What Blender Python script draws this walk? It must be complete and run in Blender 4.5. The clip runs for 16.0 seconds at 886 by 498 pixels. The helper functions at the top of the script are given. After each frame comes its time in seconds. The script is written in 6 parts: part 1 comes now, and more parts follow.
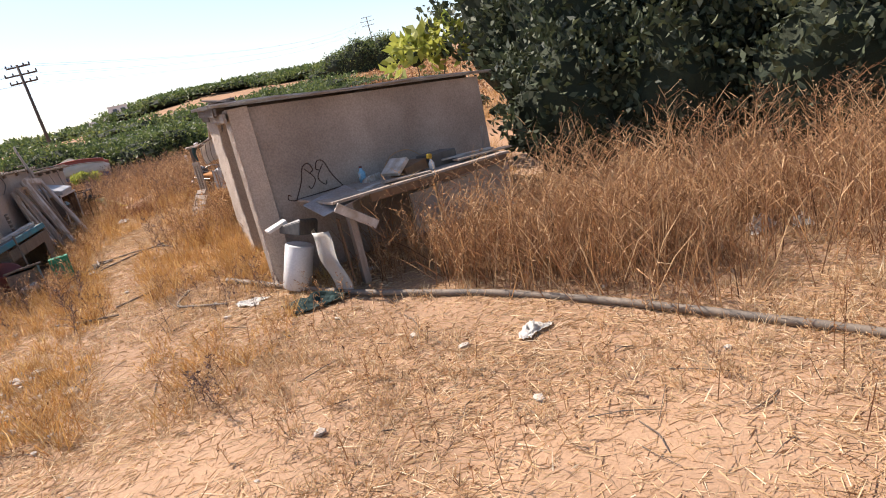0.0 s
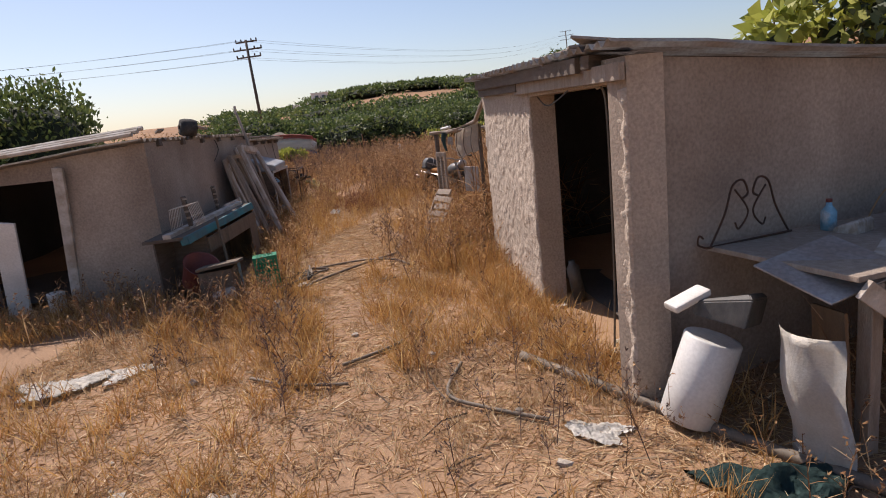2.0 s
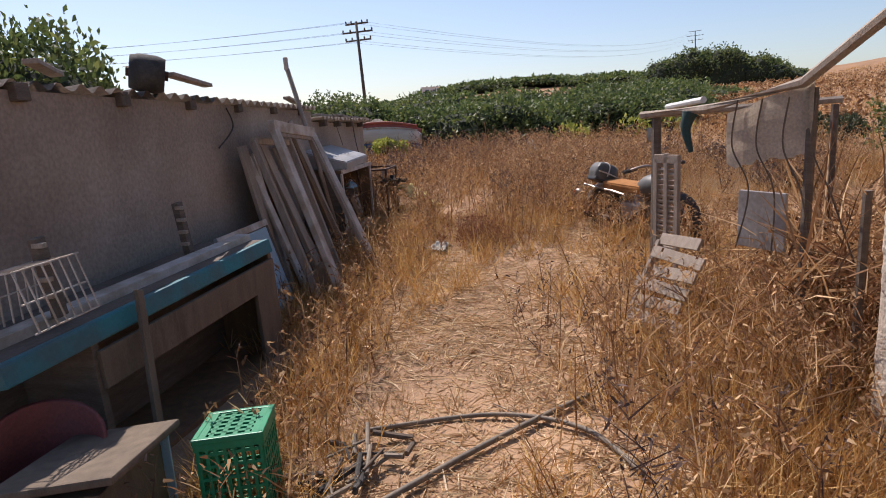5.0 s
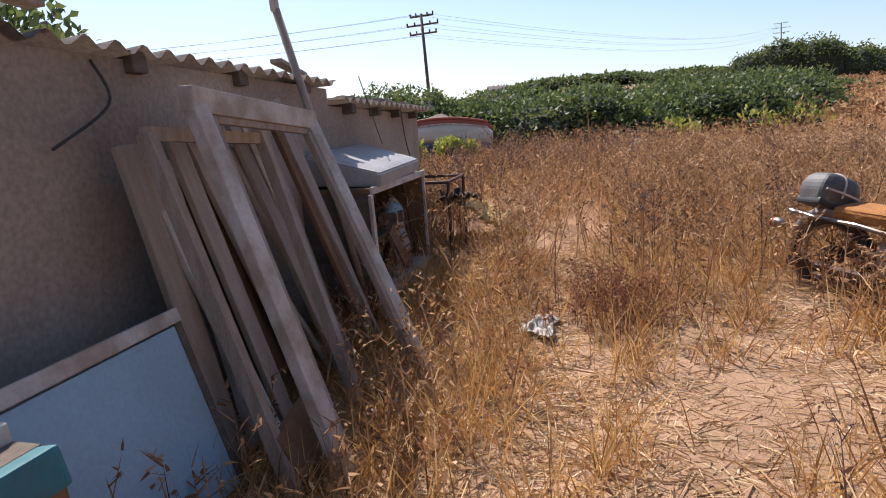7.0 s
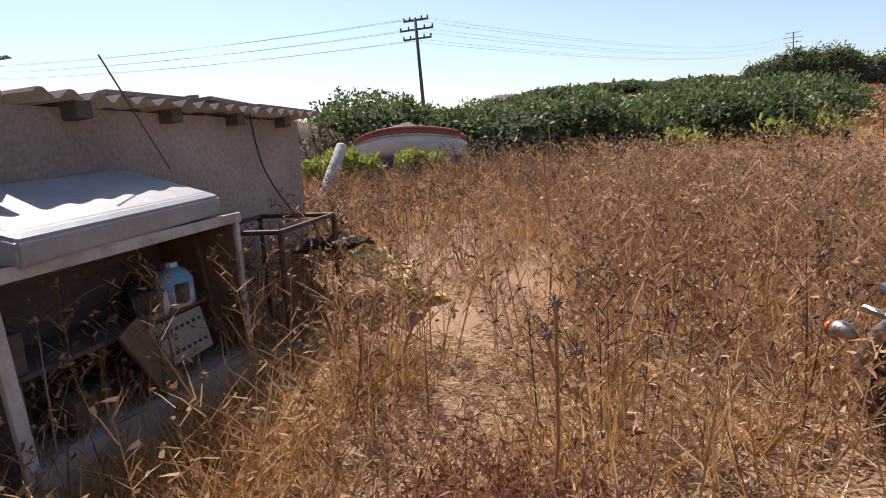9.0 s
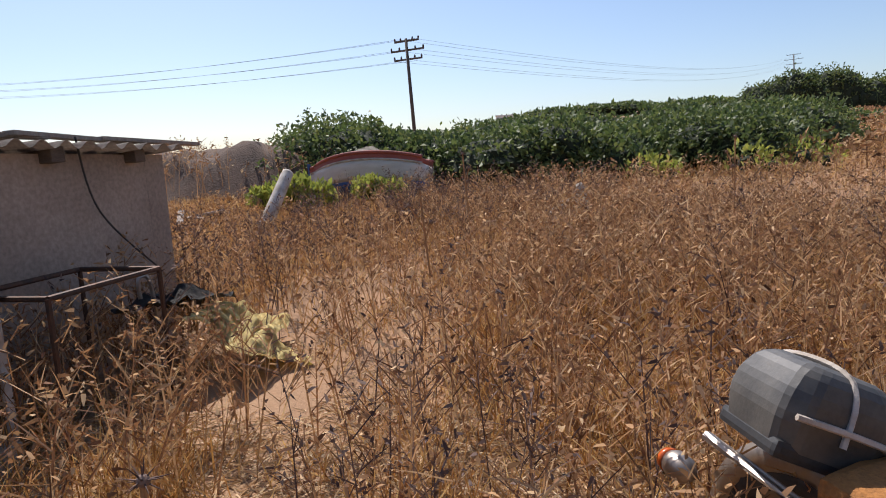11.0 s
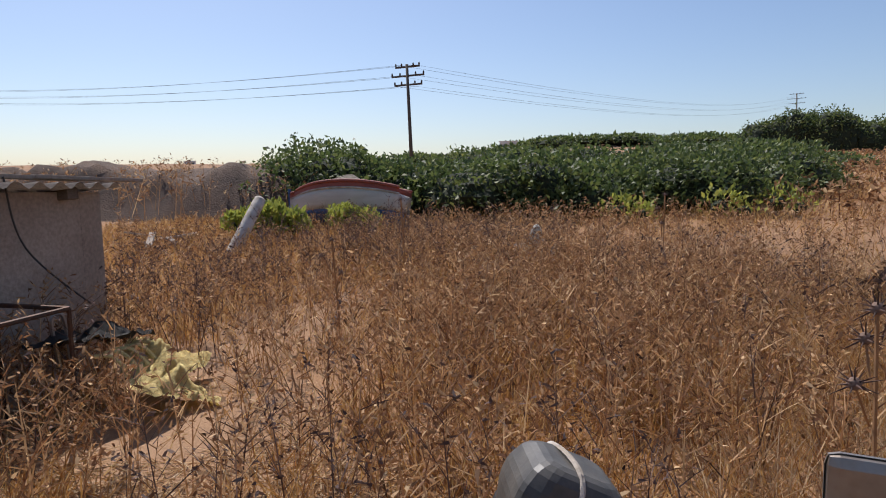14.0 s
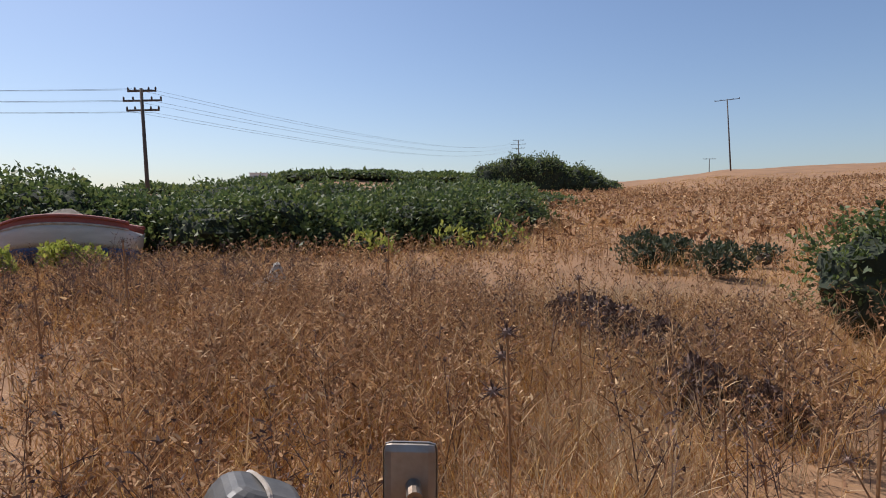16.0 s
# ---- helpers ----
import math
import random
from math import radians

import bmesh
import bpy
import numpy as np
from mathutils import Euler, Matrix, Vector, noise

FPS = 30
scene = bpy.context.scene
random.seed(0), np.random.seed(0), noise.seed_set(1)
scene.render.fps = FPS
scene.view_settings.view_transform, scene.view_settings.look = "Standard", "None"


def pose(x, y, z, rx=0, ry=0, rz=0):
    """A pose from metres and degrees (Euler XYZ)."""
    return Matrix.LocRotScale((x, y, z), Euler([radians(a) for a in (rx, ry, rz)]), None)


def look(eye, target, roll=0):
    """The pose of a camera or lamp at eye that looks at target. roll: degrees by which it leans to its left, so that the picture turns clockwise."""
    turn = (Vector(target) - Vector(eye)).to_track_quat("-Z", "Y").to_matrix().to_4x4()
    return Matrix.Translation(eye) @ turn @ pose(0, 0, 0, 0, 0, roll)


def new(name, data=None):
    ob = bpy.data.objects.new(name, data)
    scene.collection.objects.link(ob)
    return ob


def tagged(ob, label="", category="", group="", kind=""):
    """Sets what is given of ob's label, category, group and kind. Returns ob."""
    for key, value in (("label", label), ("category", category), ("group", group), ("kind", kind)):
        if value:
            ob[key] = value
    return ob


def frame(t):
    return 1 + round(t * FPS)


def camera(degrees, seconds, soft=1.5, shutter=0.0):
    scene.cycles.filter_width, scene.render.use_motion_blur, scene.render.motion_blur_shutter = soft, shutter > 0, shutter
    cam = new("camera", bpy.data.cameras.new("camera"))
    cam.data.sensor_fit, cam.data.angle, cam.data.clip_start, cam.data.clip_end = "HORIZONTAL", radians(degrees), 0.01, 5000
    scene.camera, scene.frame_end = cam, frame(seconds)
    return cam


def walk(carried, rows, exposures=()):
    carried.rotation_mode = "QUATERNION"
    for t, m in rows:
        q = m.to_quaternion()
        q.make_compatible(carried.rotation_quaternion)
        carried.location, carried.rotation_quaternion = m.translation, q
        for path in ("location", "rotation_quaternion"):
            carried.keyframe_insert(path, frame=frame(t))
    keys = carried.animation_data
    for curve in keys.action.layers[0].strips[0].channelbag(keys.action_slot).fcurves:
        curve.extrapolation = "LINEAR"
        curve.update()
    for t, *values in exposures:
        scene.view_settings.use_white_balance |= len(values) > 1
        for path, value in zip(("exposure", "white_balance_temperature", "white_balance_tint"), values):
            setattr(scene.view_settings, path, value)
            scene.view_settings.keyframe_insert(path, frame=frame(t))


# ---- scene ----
cam = camera(70.2, 16.0, soft=1.0)
PATH = [
    (0, (1.020, 2.830, 2.368), (-2.458, 21.728, -2.914), -12.68),
    (0.5, (-0.045, 3.620, 2.328), (-6.317, 22.047, -2.267), -9.13),
    (1, (-0.666, 4.388, 2.304), (-7.868, 22.535, -2.031), -7.51),
    (1.5, (-1.240, 5.046, 2.209), (-9.097, 22.966, -1.934), -6.52),
    (2, (-1.742, 5.747, 2.254), (-9.791, 23.583, -1.878), -6.09),
    (2.5, (-2.186, 6.392, 2.215), (-10.902, 23.901, -1.967), -6.00),
    (3, (-2.695, 7.053, 2.128), (-11.608, 24.500, -1.892), -5.77),
    (3.5, (-3.097, 7.702, 2.078), (-12.569, 24.879, -1.827), -5.09),
    (4, (-3.534, 8.410, 2.070), (-13.325, 25.415, -1.800), -4.24),
    (4.5, (-3.972, 9.075, 2.048), (-14.131, 25.879, -1.750), -3.89),
    (5, (-4.419, 9.765, 2.033), (-15.188, 26.158, -1.880), -3.49),
    (5.2, (-4.545, 9.961, 2.036), (-15.571, 26.173, -1.909), -3.45),
    (7.3, (-6.366, 12.406, 1.932), (-18.836, 27.580, -1.845), -3.72),
    (7.5, (-6.438, 12.605, 1.944), (-18.845, 27.815, -1.893), -3.33),
    (8, (-6.588, 13.131, 1.944), (-19.044, 28.310, -1.862), -2.82),
    (8.5, (-6.713, 13.784, 1.871), (-19.272, 28.887, -1.896), -3.00),
    (9, (-6.777, 14.247, 1.915), (-19.416, 29.348, -1.579), -3.49),
    (9.5, (-6.831, 14.611, 1.933), (-19.569, 29.680, -1.331), -3.58),
    (10, (-6.843, 14.937, 1.947), (-19.345, 30.229, -1.195), -3.12),
    (10.2, (-6.815, 15.005, 1.951), (-19.163, 30.443, -1.080), -2.65),
    (12.5, (-6.047, 15.499, 2.047), (-7.433, 16.913, 1.767), -4.2),
    (13, (-6.036, 15.524, 2.060), (-7.420, 16.942, 1.787), -3.4),
    (13.5, (-6.124, 15.516, 2.112), (-7.474, 16.970, 1.858), -2.1),
    (14, (-6.054, 15.485, 2.159), (-7.336, 17.004, 1.936), -0.7),
    (14.5, (-5.906, 15.400, 2.200), (-7.052, 17.028, 2.013), 0.0),
    (15, (-5.972, 15.435, 2.162), (-6.997, 17.146, 2.016), -0.3),
    (15.5, (-5.960, 15.440, 2.150), (-6.833, 17.236, 2.026), -0.5),
    (16, (-5.760, 15.330, 2.235), (-6.379, 17.228, 2.110), -0.1),
]

# The open moments: brighter picture at the start, settling later.
walk(cam, [(t, look(eye, target, roll)) for t, eye, target, roll in PATH],
     exposures=[(0.0, 0.9, 6600, 18), (1.0, 0.45, 6600, 19), (2.5, 0.2, 6550, 20), (5.0, 0.35, 6350, 19), (7.5, 0.65, 6200, 18), (8.5, 0.6, 6200, 18), (10.0, 0.45, 6180, 16), (12.5, 0.17, 6120, 15), (16.0, 0.06, 6100, 15)])

# ---- sky and sun ----
SUN_DIR = Vector((-0.92, 0.42, 1.30)).normalized()   # towards the sun
world = bpy.data.worlds.new("sky")
scene.world = world
world.use_nodes = True
wn = world.node_tree.nodes
sky = wn.new("ShaderNodeTexSky")
sky.sky_type = "NISHITA"
sky.sun_disc = False
sky.sun_elevation = math.asin(SUN_DIR.z)
sky.sun_rotation = math.atan2(SUN_DIR.x, SUN_DIR.y)
sky.dust_density = 0.9
sky.air_density = 1.0
sky.ozone_density = 2.2
world.node_tree.links.new(sky.outputs[0], wn["Background"].inputs[0])
wn["Background"].inputs[1].default_value = 0.102
sun = new("sun", bpy.data.lights.new("sun", "SUN"))
sun.data.energy = 4.9
sun.data.angle = radians(0.55)
sun.data.color = (1.0, 0.94, 0.84)
sun.matrix_world = look((-20, 20, 40), Vector((-20, 20, 40)) - SUN_DIR)


# ---- materials ----
def material(name, base, rough=0.9, metal=0.0, second=None, scale=6.0, spread=0.5, bump=0.3, fine=60.0, island=None,
             streak=None, bump_scale=None, trans=0.0, dist=0.01, grit=0.42):
    """Two-scale procedural surface: patches of a second colour, a fine grain, and relief."""
    m = bpy.data.materials.new(name)
    m.use_nodes = True
    nt = m.node_tree
    n, link = nt.nodes, nt.links.new
    bsdf = n["Principled BSDF"]
    bsdf.inputs["Roughness"].default_value = rough
    bsdf.inputs["Metallic"].default_value = metal
    co = n.new("ShaderNodeTexCoord")
    mp = n.new("ShaderNodeMapping")
    link(co.outputs["Object"], mp.inputs[0])
    if streak:
        mp.inputs["Scale"].default_value = streak
    big, small = n.new("ShaderNodeTexNoise"), n.new("ShaderNodeTexNoise")
    for t, s, d in ((big, scale, 5.0), (small, fine, 4.0)):
        t.inputs["Scale"].default_value = s
        t.inputs["Detail"].default_value = d
        link(mp.outputs[0], t.inputs["Vector"])
    mix = n.new("ShaderNodeMix")
    mix.data_type = "RGBA"
    mix.inputs[6].default_value = (*base, 1)
    mix.inputs[7].default_value = (*(second or [c * 0.6 for c in base]), 1)
    ramp = n.new("ShaderNodeValToRGB")
    ramp.color_ramp.elements[0].position, ramp.color_ramp.elements[1].position = 0.5 - spread / 2, 0.5 + spread / 2
    link(big.outputs[0], ramp.inputs[0])
    link(ramp.outputs[0], mix.inputs[0])
    grain = n.new("ShaderNodeMix")
    grain.data_type, grain.blend_type = "RGBA", "MULTIPLY"
    grain.inputs[0].default_value = grit
    gr = n.new("ShaderNodeValToRGB")
    gr.color_ramp.elements[0].color, gr.color_ramp.elements[1].color = (0.45, 0.45, 0.45, 1), (1.25, 1.25, 1.25, 1)
    gr.color_ramp.elements[0].position, gr.color_ramp.elements[1].position = 0.3, 0.7
    link(small.outputs[0], gr.inputs[0])
    link(mix.outputs[2], grain.inputs[6])
    link(gr.outputs[0], grain.inputs[7])
    out = grain.outputs[2]
    if island:
        geo = n.new("ShaderNodeNewGeometry")
        r2 = n.new("ShaderNodeValToRGB")
        r2.color_ramp.interpolation = "LINEAR"
        for k, c in enumerate(island):
            el = r2.color_ramp.elements[k] if k < 2 else r2.color_ramp.elements.new(k / (len(island) - 1))
            el.color = (*c, 1)
        for k in range(len(island)):
            r2.color_ramp.elements[k].position = k / (len(island) - 1)
        link(geo.outputs["Random Per Island"], r2.inputs[0])
        m2 = n.new("ShaderNodeMix")
        m2.data_type, m2.blend_type = "RGBA", "MULTIPLY"
        m2.inputs[0].default_value = 1.0
        link(r2.outputs[0], m2.inputs[6])
        link(gr.outputs[0], m2.inputs[7])
        m2.inputs[0].default_value = 0.35
        out = m2.outputs[2]
    link(out, bsdf.inputs["Base Color"])
    if trans:
        tr = n.new("ShaderNodeBsdfTranslucent")
        link(out, tr.inputs[0])
        ms = n.new("ShaderNodeMixShader")
        ms.inputs[0].default_value = trans
        link(bsdf.outputs[0], ms.inputs[1])
        link(tr.outputs[0], ms.inputs[2])
        link(ms.outputs[0], n["Material Output"].inputs[0])
    if bump:
        b = n.new("ShaderNodeBump")
        b.inputs["Strength"].default_value = bump
        b.inputs["Distance"].default_value = dist
        src = small
        if bump_scale:
            src = n.new("ShaderNodeTexNoise")
            src.inputs["Scale"].default_value = bump_scale
            src.inputs["Detail"].default_value = 6
            link(mp.outputs[0], src.inputs["Vector"])
        link(src.outputs[0], b.inputs["Height"])
        link(b.outputs[0], bsdf.inputs["Normal"])
    return m


M_SOIL = material("dry_soil", (0.44, 0.275, 0.16), 0.97, second=(0.27, 0.16, 0.09), scale=0.8, fine=60, bump=0.5, dist=0.012, bump_scale=130)
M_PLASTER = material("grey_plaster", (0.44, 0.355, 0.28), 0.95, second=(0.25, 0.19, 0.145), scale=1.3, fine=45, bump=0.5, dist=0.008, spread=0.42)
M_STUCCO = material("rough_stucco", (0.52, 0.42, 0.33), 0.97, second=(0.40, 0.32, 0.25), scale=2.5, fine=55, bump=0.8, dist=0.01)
# Dark tone that puts the sheds' indoor shade into the colour.
M_INSIDE = material("indoor_shade", (0.12, 0.10, 0.085), 0.95, scale=2.0)
M_TIN = material("weathered_tin", (0.42, 0.42, 0.42), 0.55, 0.5, second=(0.30, 0.24, 0.20), scale=2.2, fine=40, bump=0.15, spread=0.3)
M_TILE = material("fibre_cement", (0.34, 0.29, 0.25), 0.95, second=(0.22, 0.18, 0.15), scale=3.0, fine=60, bump=0.4)
M_BEAM = material("dark_timber", (0.10, 0.075, 0.055), 0.9, second=(0.17, 0.13, 0.10), scale=5, fine=50, streak=(1, 1, 6))
M_WOOD = material("grey_weathered_wood", (0.42, 0.345, 0.275), 0.9, second=(0.27, 0.205, 0.155), scale=4, fine=60, streak=(6, 6, 0.8), bump=0.5)
# Old board taken darker, to carry the shade beside the low shed.
M_PLY = material("shade_dark_old_board", (0.19, 0.14, 0.095), 0.9, second=(0.11, 0.08, 0.055), scale=4, fine=60, streak=(5, 5, 1))
M_CANVAS = material("pale_canvas", (0.74, 0.65, 0.53), 0.9, second=(0.60, 0.51, 0.40), scale=6, fine=70, bump=0.3, trans=0.55)
M_WOOD2 = material("brown_wood", (0.24, 0.135, 0.065), 0.85, second=(0.14, 0.08, 0.042), scale=4, fine=60, streak=(5, 5, 1))
M_WHITEWOOD = material("flaking_white_paint", (0.55, 0.50, 0.44), 0.8, second=(0.36, 0.29, 0.22), scale=7, fine=60, spread=0.25, grit=0.2)
M_WHITE = material("dusty_white_enamel", (0.74, 0.73, 0.70), 0.45, second=(0.58, 0.55, 0.50), scale=3, fine=50, bump=0.08, grit=0.2)
M_FOAM = material("white_foam", (0.75, 0.73, 0.69), 0.85, second=(0.6, 0.55, 0.47), scale=5, fine=80, bump=0.2, grit=0.2)
M_GREEN = material("green_plastic", (0.0, 0.25, 0.11), 0.45, second=(0.0, 0.18, 0.08), scale=5, fine=60, bump=0.05, grit=0.2)
M_TURQ = material("faded_turquoise_paint", (0.02, 0.18, 0.21), 0.7, second=(0.05, 0.12, 0.135), scale=6, fine=50, spread=0.3, grit=0.2)
M_BLUEG = material("pale_blue_panel", (0.30, 0.45, 0.56), 0.4, second=(0.26, 0.38, 0.46), scale=3, bump=0.05, grit=0.2)
M_RED = material("faded_red_plastic", (0.22, 0.045, 0.03), 0.6, second=(0.15, 0.035, 0.025), scale=4)
M_IRON = material("rusty_iron", (0.05, 0.038, 0.032), 0.7, 0.4, second=(0.13, 0.06, 0.03), scale=14)
M_CHROME = material("pitted_chrome", (0.40, 0.38, 0.35), 0.42, 0.85, second=(0.30, 0.22, 0.16), scale=12, bump=0.05, grit=0.2)
M_BLACK = material("black_plastic", (0.025, 0.025, 0.027), 0.55, second=(0.05, 0.047, 0.043), scale=6, bump=0.05)
M_GREYBOX = material("dusty_grey_plastic", (0.05, 0.048, 0.045), 0.5, second=(0.13, 0.118, 0.10), scale=8, fine=60, bump=0.08, grit=0.2)
M_RUBBER = material("cracked_rubber", (0.03, 0.028, 0.026), 0.9, second=(0.08, 0.07, 0.06), scale=12)
M_PIPE = material("dusty_black_hose", (0.10, 0.085, 0.07), 0.7, second=(0.25, 0.19, 0.13), scale=5, bump=0.1)
M_NET = material("dark_green_netting", (0.02, 0.05, 0.045), 0.9, second=(0.035, 0.075, 0.07), scale=20)
M_SEAT = material("torn_orange_foam", (0.46, 0.19, 0.045), 0.95, second=(0.28, 0.12, 0.035), scale=10, fine=90, bump=0.6)
M_ORANGE = material("orange_lens", (0.7, 0.13, 0.02), 0.25, scale=8, bump=0.0)
M_YELLOW = material("yellow_plastic", (0.72, 0.46, 0.04), 0.5, scale=8, bump=0.0)
M_HOOD = material("dusty_enamel", (0.40, 0.39, 0.375), 0.45, second=(0.27, 0.255, 0.235), scale=4, fine=40, bump=0.03, grit=0.2)
M_REDWEED = material("red_brown_weed", (0.16, 0.06, 0.035), 0.9, fine=8, scale=0.9, bump=0.0, trans=0.3,
                     island=[(0.08, 0.03, 0.02), (0.22, 0.085, 0.05), (0.34, 0.15, 0.08), (0.14, 0.05, 0.03), (0.42, 0.22, 0.12)])
M_SACK = material("yellowed_sacking", (0.82, 0.68, 0.30), 0.9, second=(0.66, 0.52, 0.22), scale=7, fine=80, bump=0.4)
M_SHEET = material("grey_board", (0.40, 0.35, 0.28), 0.9, second=(0.31, 0.265, 0.21), scale=3, fine=60, bump=0.2)
M_STONE = material("pale_stone", (0.50, 0.44, 0.36), 0.95, second=(0.36, 0.30, 0.24), scale=6, bump=0.8)
M_BOATW = material("boat_white", (0.66, 0.64, 0.60), 0.6, second=(0.50, 0.47, 0.43), scale=2, streak=(1, 1, 5), grit=0.2)
M_BOATR = material("boat_red", (0.36, 0.085, 0.06), 0.65, second=(0.26, 0.07, 0.05), scale=4)
M_BOATB = material("boat_blue", (0.03, 0.085, 0.25), 0.6, second=(0.05, 0.10, 0.2), scale=4)
M_HOUSE = material("white_render", (0.80, 0.79, 0.77), 0.8, scale=0.5, second=(0.72, 0.71, 0.69), bump=0.0, grit=0.2)
M_GLASS = material("dark_window", (0.06, 0.08, 0.10), 0.15, bump=0.0)
M_POLE = material("tarred_pole", (0.085, 0.065, 0.052), 0.9, second=(0.14, 0.11, 0.085), scale=3, streak=(4, 4, 0.5))
M_WIRE = material("wire", (0.10, 0.10, 0.11), 0.5, 0.6, bump=0.0)
M_STRAW = material("straw", (0.5, 0.35, 0.16), 0.85, fine=8, scale=0.9, bump=0.0, trans=0.3,
                   island=[(0.30, 0.18, 0.09), (0.56, 0.37, 0.19), (0.70, 0.51, 0.29), (0.42, 0.25, 0.12), (0.80, 0.66, 0.45)])
M_GOLD = material("golden_dry_grass", (0.5, 0.33, 0.12), 0.8, fine=8, scale=0.9, bump=0.0, trans=0.35,
                  island=[(0.26, 0.12, 0.035), (0.52, 0.28, 0.085), (0.68, 0.42, 0.15), (0.36, 0.17, 0.05), (0.80, 0.58, 0.27)])
M_WEED = material("dead_brown_weed", (0.2, 0.12, 0.07), 0.9, fine=8, scale=0.9, bump=0.0, trans=0.3,
                  island=[(0.08, 0.038, 0.02), (0.35, 0.178, 0.08), (0.62, 0.365, 0.17), (0.18, 0.084, 0.042), (0.82, 0.58, 0.32)])
M_DUSK = material("purple_brown_weed", (0.10, 0.065, 0.055), 0.9, fine=8, scale=0.9, bump=0.0, trans=0.15,
                  island=[(0.045, 0.028, 0.026), (0.10, 0.062, 0.052), (0.19, 0.12, 0.092), (0.07, 0.042, 0.038), (0.30, 0.20, 0.15)])
M_LEAF = material("dark_green_leaf", (0.05, 0.09, 0.03), 0.6, fine=6, scale=0.5, bump=0.0, trans=0.4,
                  island=[(0.04, 0.065, 0.02), (0.10, 0.14, 0.04), (0.16, 0.20, 0.06), (0.065, 0.10, 0.03), (0.23, 0.25, 0.075)])
M_LEAFY = material("yellow_green_leaf", (0.2, 0.26, 0.04), 0.6, fine=6, scale=0.5, bump=0.0, trans=0.4,
                   island=[(0.30, 0.34, 0.06), (0.46, 0.46, 0.09), (0.20, 0.26, 0.05)])
M_CONIF = material("grey_green_needles", (0.06, 0.08, 0.04), 0.7, fine=6, scale=0.5, bump=0.0, trans=0.2,
                   island=[(0.03, 0.045, 0.022), (0.06, 0.08, 0.035), (0.11, 0.125, 0.06), (0.05, 0.06, 0.035)])
# Near-black green: the shade within a crown, put into the core's colour.
M_CORE = material("inner_shade_green", (0.035, 0.045, 0.02), 0.95, scale=4, bump=0.6)
M_TWIG = material("grey_twig", (0.17, 0.125, 0.09), 0.9, scale=8)
M_EARTH = material("dark_earth_bank", (0.075, 0.05, 0.038), 0.97, second=(0.17, 0.11, 0.075), scale=2.5, fine=25, bump=0.9, dist=0.05)
M_SLOT = material("slot_shade", (0.05, 0.05, 0.05), 0.8, bump=0.0)
M_BLUEP = material("blue_print_plastic", (0.20, 0.42, 0.55), 0.5, second=(0.6, 0.62, 0.6), scale=9, spread=0.15, bump=0.0)


# ---- building helpers ----
def mesh_of(bm, name, mat, smooth=False):
    me = bpy.data.meshes.new(name)
    bm.normal_update()
    bm.to_mesh(me)
    bm.free()
    me.materials.append(mat)
    if smooth:
        for p in me.polygons:
            p.use_smooth = True
    return me


def thing(name, bm, mat, label, category, m=None, kind="", group="", smooth=False):
    ob = new(name, mesh_of(bm, name, mat, smooth))
    if m is not None:
        ob.matrix_world = m
    return tagged(ob, label, category, group, kind)


def empty(name, m, label, category, group="", kind=""):
    ob = new(name)
    ob.matrix_world = m
    return tagged(ob, label, category, group, kind)


def part(name, bm, mat, parent, label="", smooth=False, m=None):
    ob = new(name, mesh_of(bm, name, mat, smooth))
    ob.parent = parent
    if m is not None:
        ob.matrix_basis = m
    return tagged(ob, label)


def box(bm, size, m=None, bevel=0.0):
    m = m or Matrix.Identity(4)
    vs = bmesh.ops.create_cube(bm, size=1.0, matrix=m @ Matrix.Diagonal((*size, 1)))["verts"]
    if bevel:
        es = {e for v in vs for e in v.link_edges}
        bmesh.ops.bevel(bm, geom=list(es), offset=bevel, segments=2, affect="EDGES", profile=0.6)


def Bx(size, m=None, bevel=0.004):
    bm = bmesh.new()
    box(bm, size, m, bevel)
    return bm


def rod(bm, pts, r, sides=7, taper=1.0):
    """A tube along points."""
    pts = [Vector(p) for p in pts]
    rings = []
    for i, p in enumerate(pts):
        d = (pts[min(i + 1, len(pts) - 1)] - pts[max(i - 1, 0)]).normalized()
        a = d.orthogonal().normalized()
        b = d.cross(a)
        k = r * (1 + (taper - 1) * i / max(1, len(pts) - 1))
        rings.append([bm.verts.new(p + (a * math.cos(2 * math.pi * j / sides) + b * math.sin(2 * math.pi * j / sides)) * k)
                      for j in range(sides)])
    # keep the rings untwisted
    for i in range(len(rings) - 1):
        off = min(range(sides), key=lambda o: (rings[i + 1][o].co - rings[i][0].co).length)
        rings[i + 1] = rings[i + 1][off:] + rings[i + 1][:off]
        if (rings[i + 1][1].co - rings[i][1].co).length > (rings[i + 1][-1].co - rings[i][1].co).length:
            rings[i + 1] = [rings[i + 1][0]] + rings[i + 1][:0:-1]
        for j in range(sides):
            bm.faces.new((rings[i][j], rings[i][(j + 1) % sides], rings[i + 1][(j + 1) % sides], rings[i + 1][j]))
    bm.faces.new(rings[0])
    bm.faces.new(rings[-1])
    bmesh.ops.recalc_face_normals(bm, faces=bm.faces[:])


def Rod(pts, r, sides=7, taper=1.0):
    bm = bmesh.new()
    rod(bm, pts, r, sides, taper)
    return bm


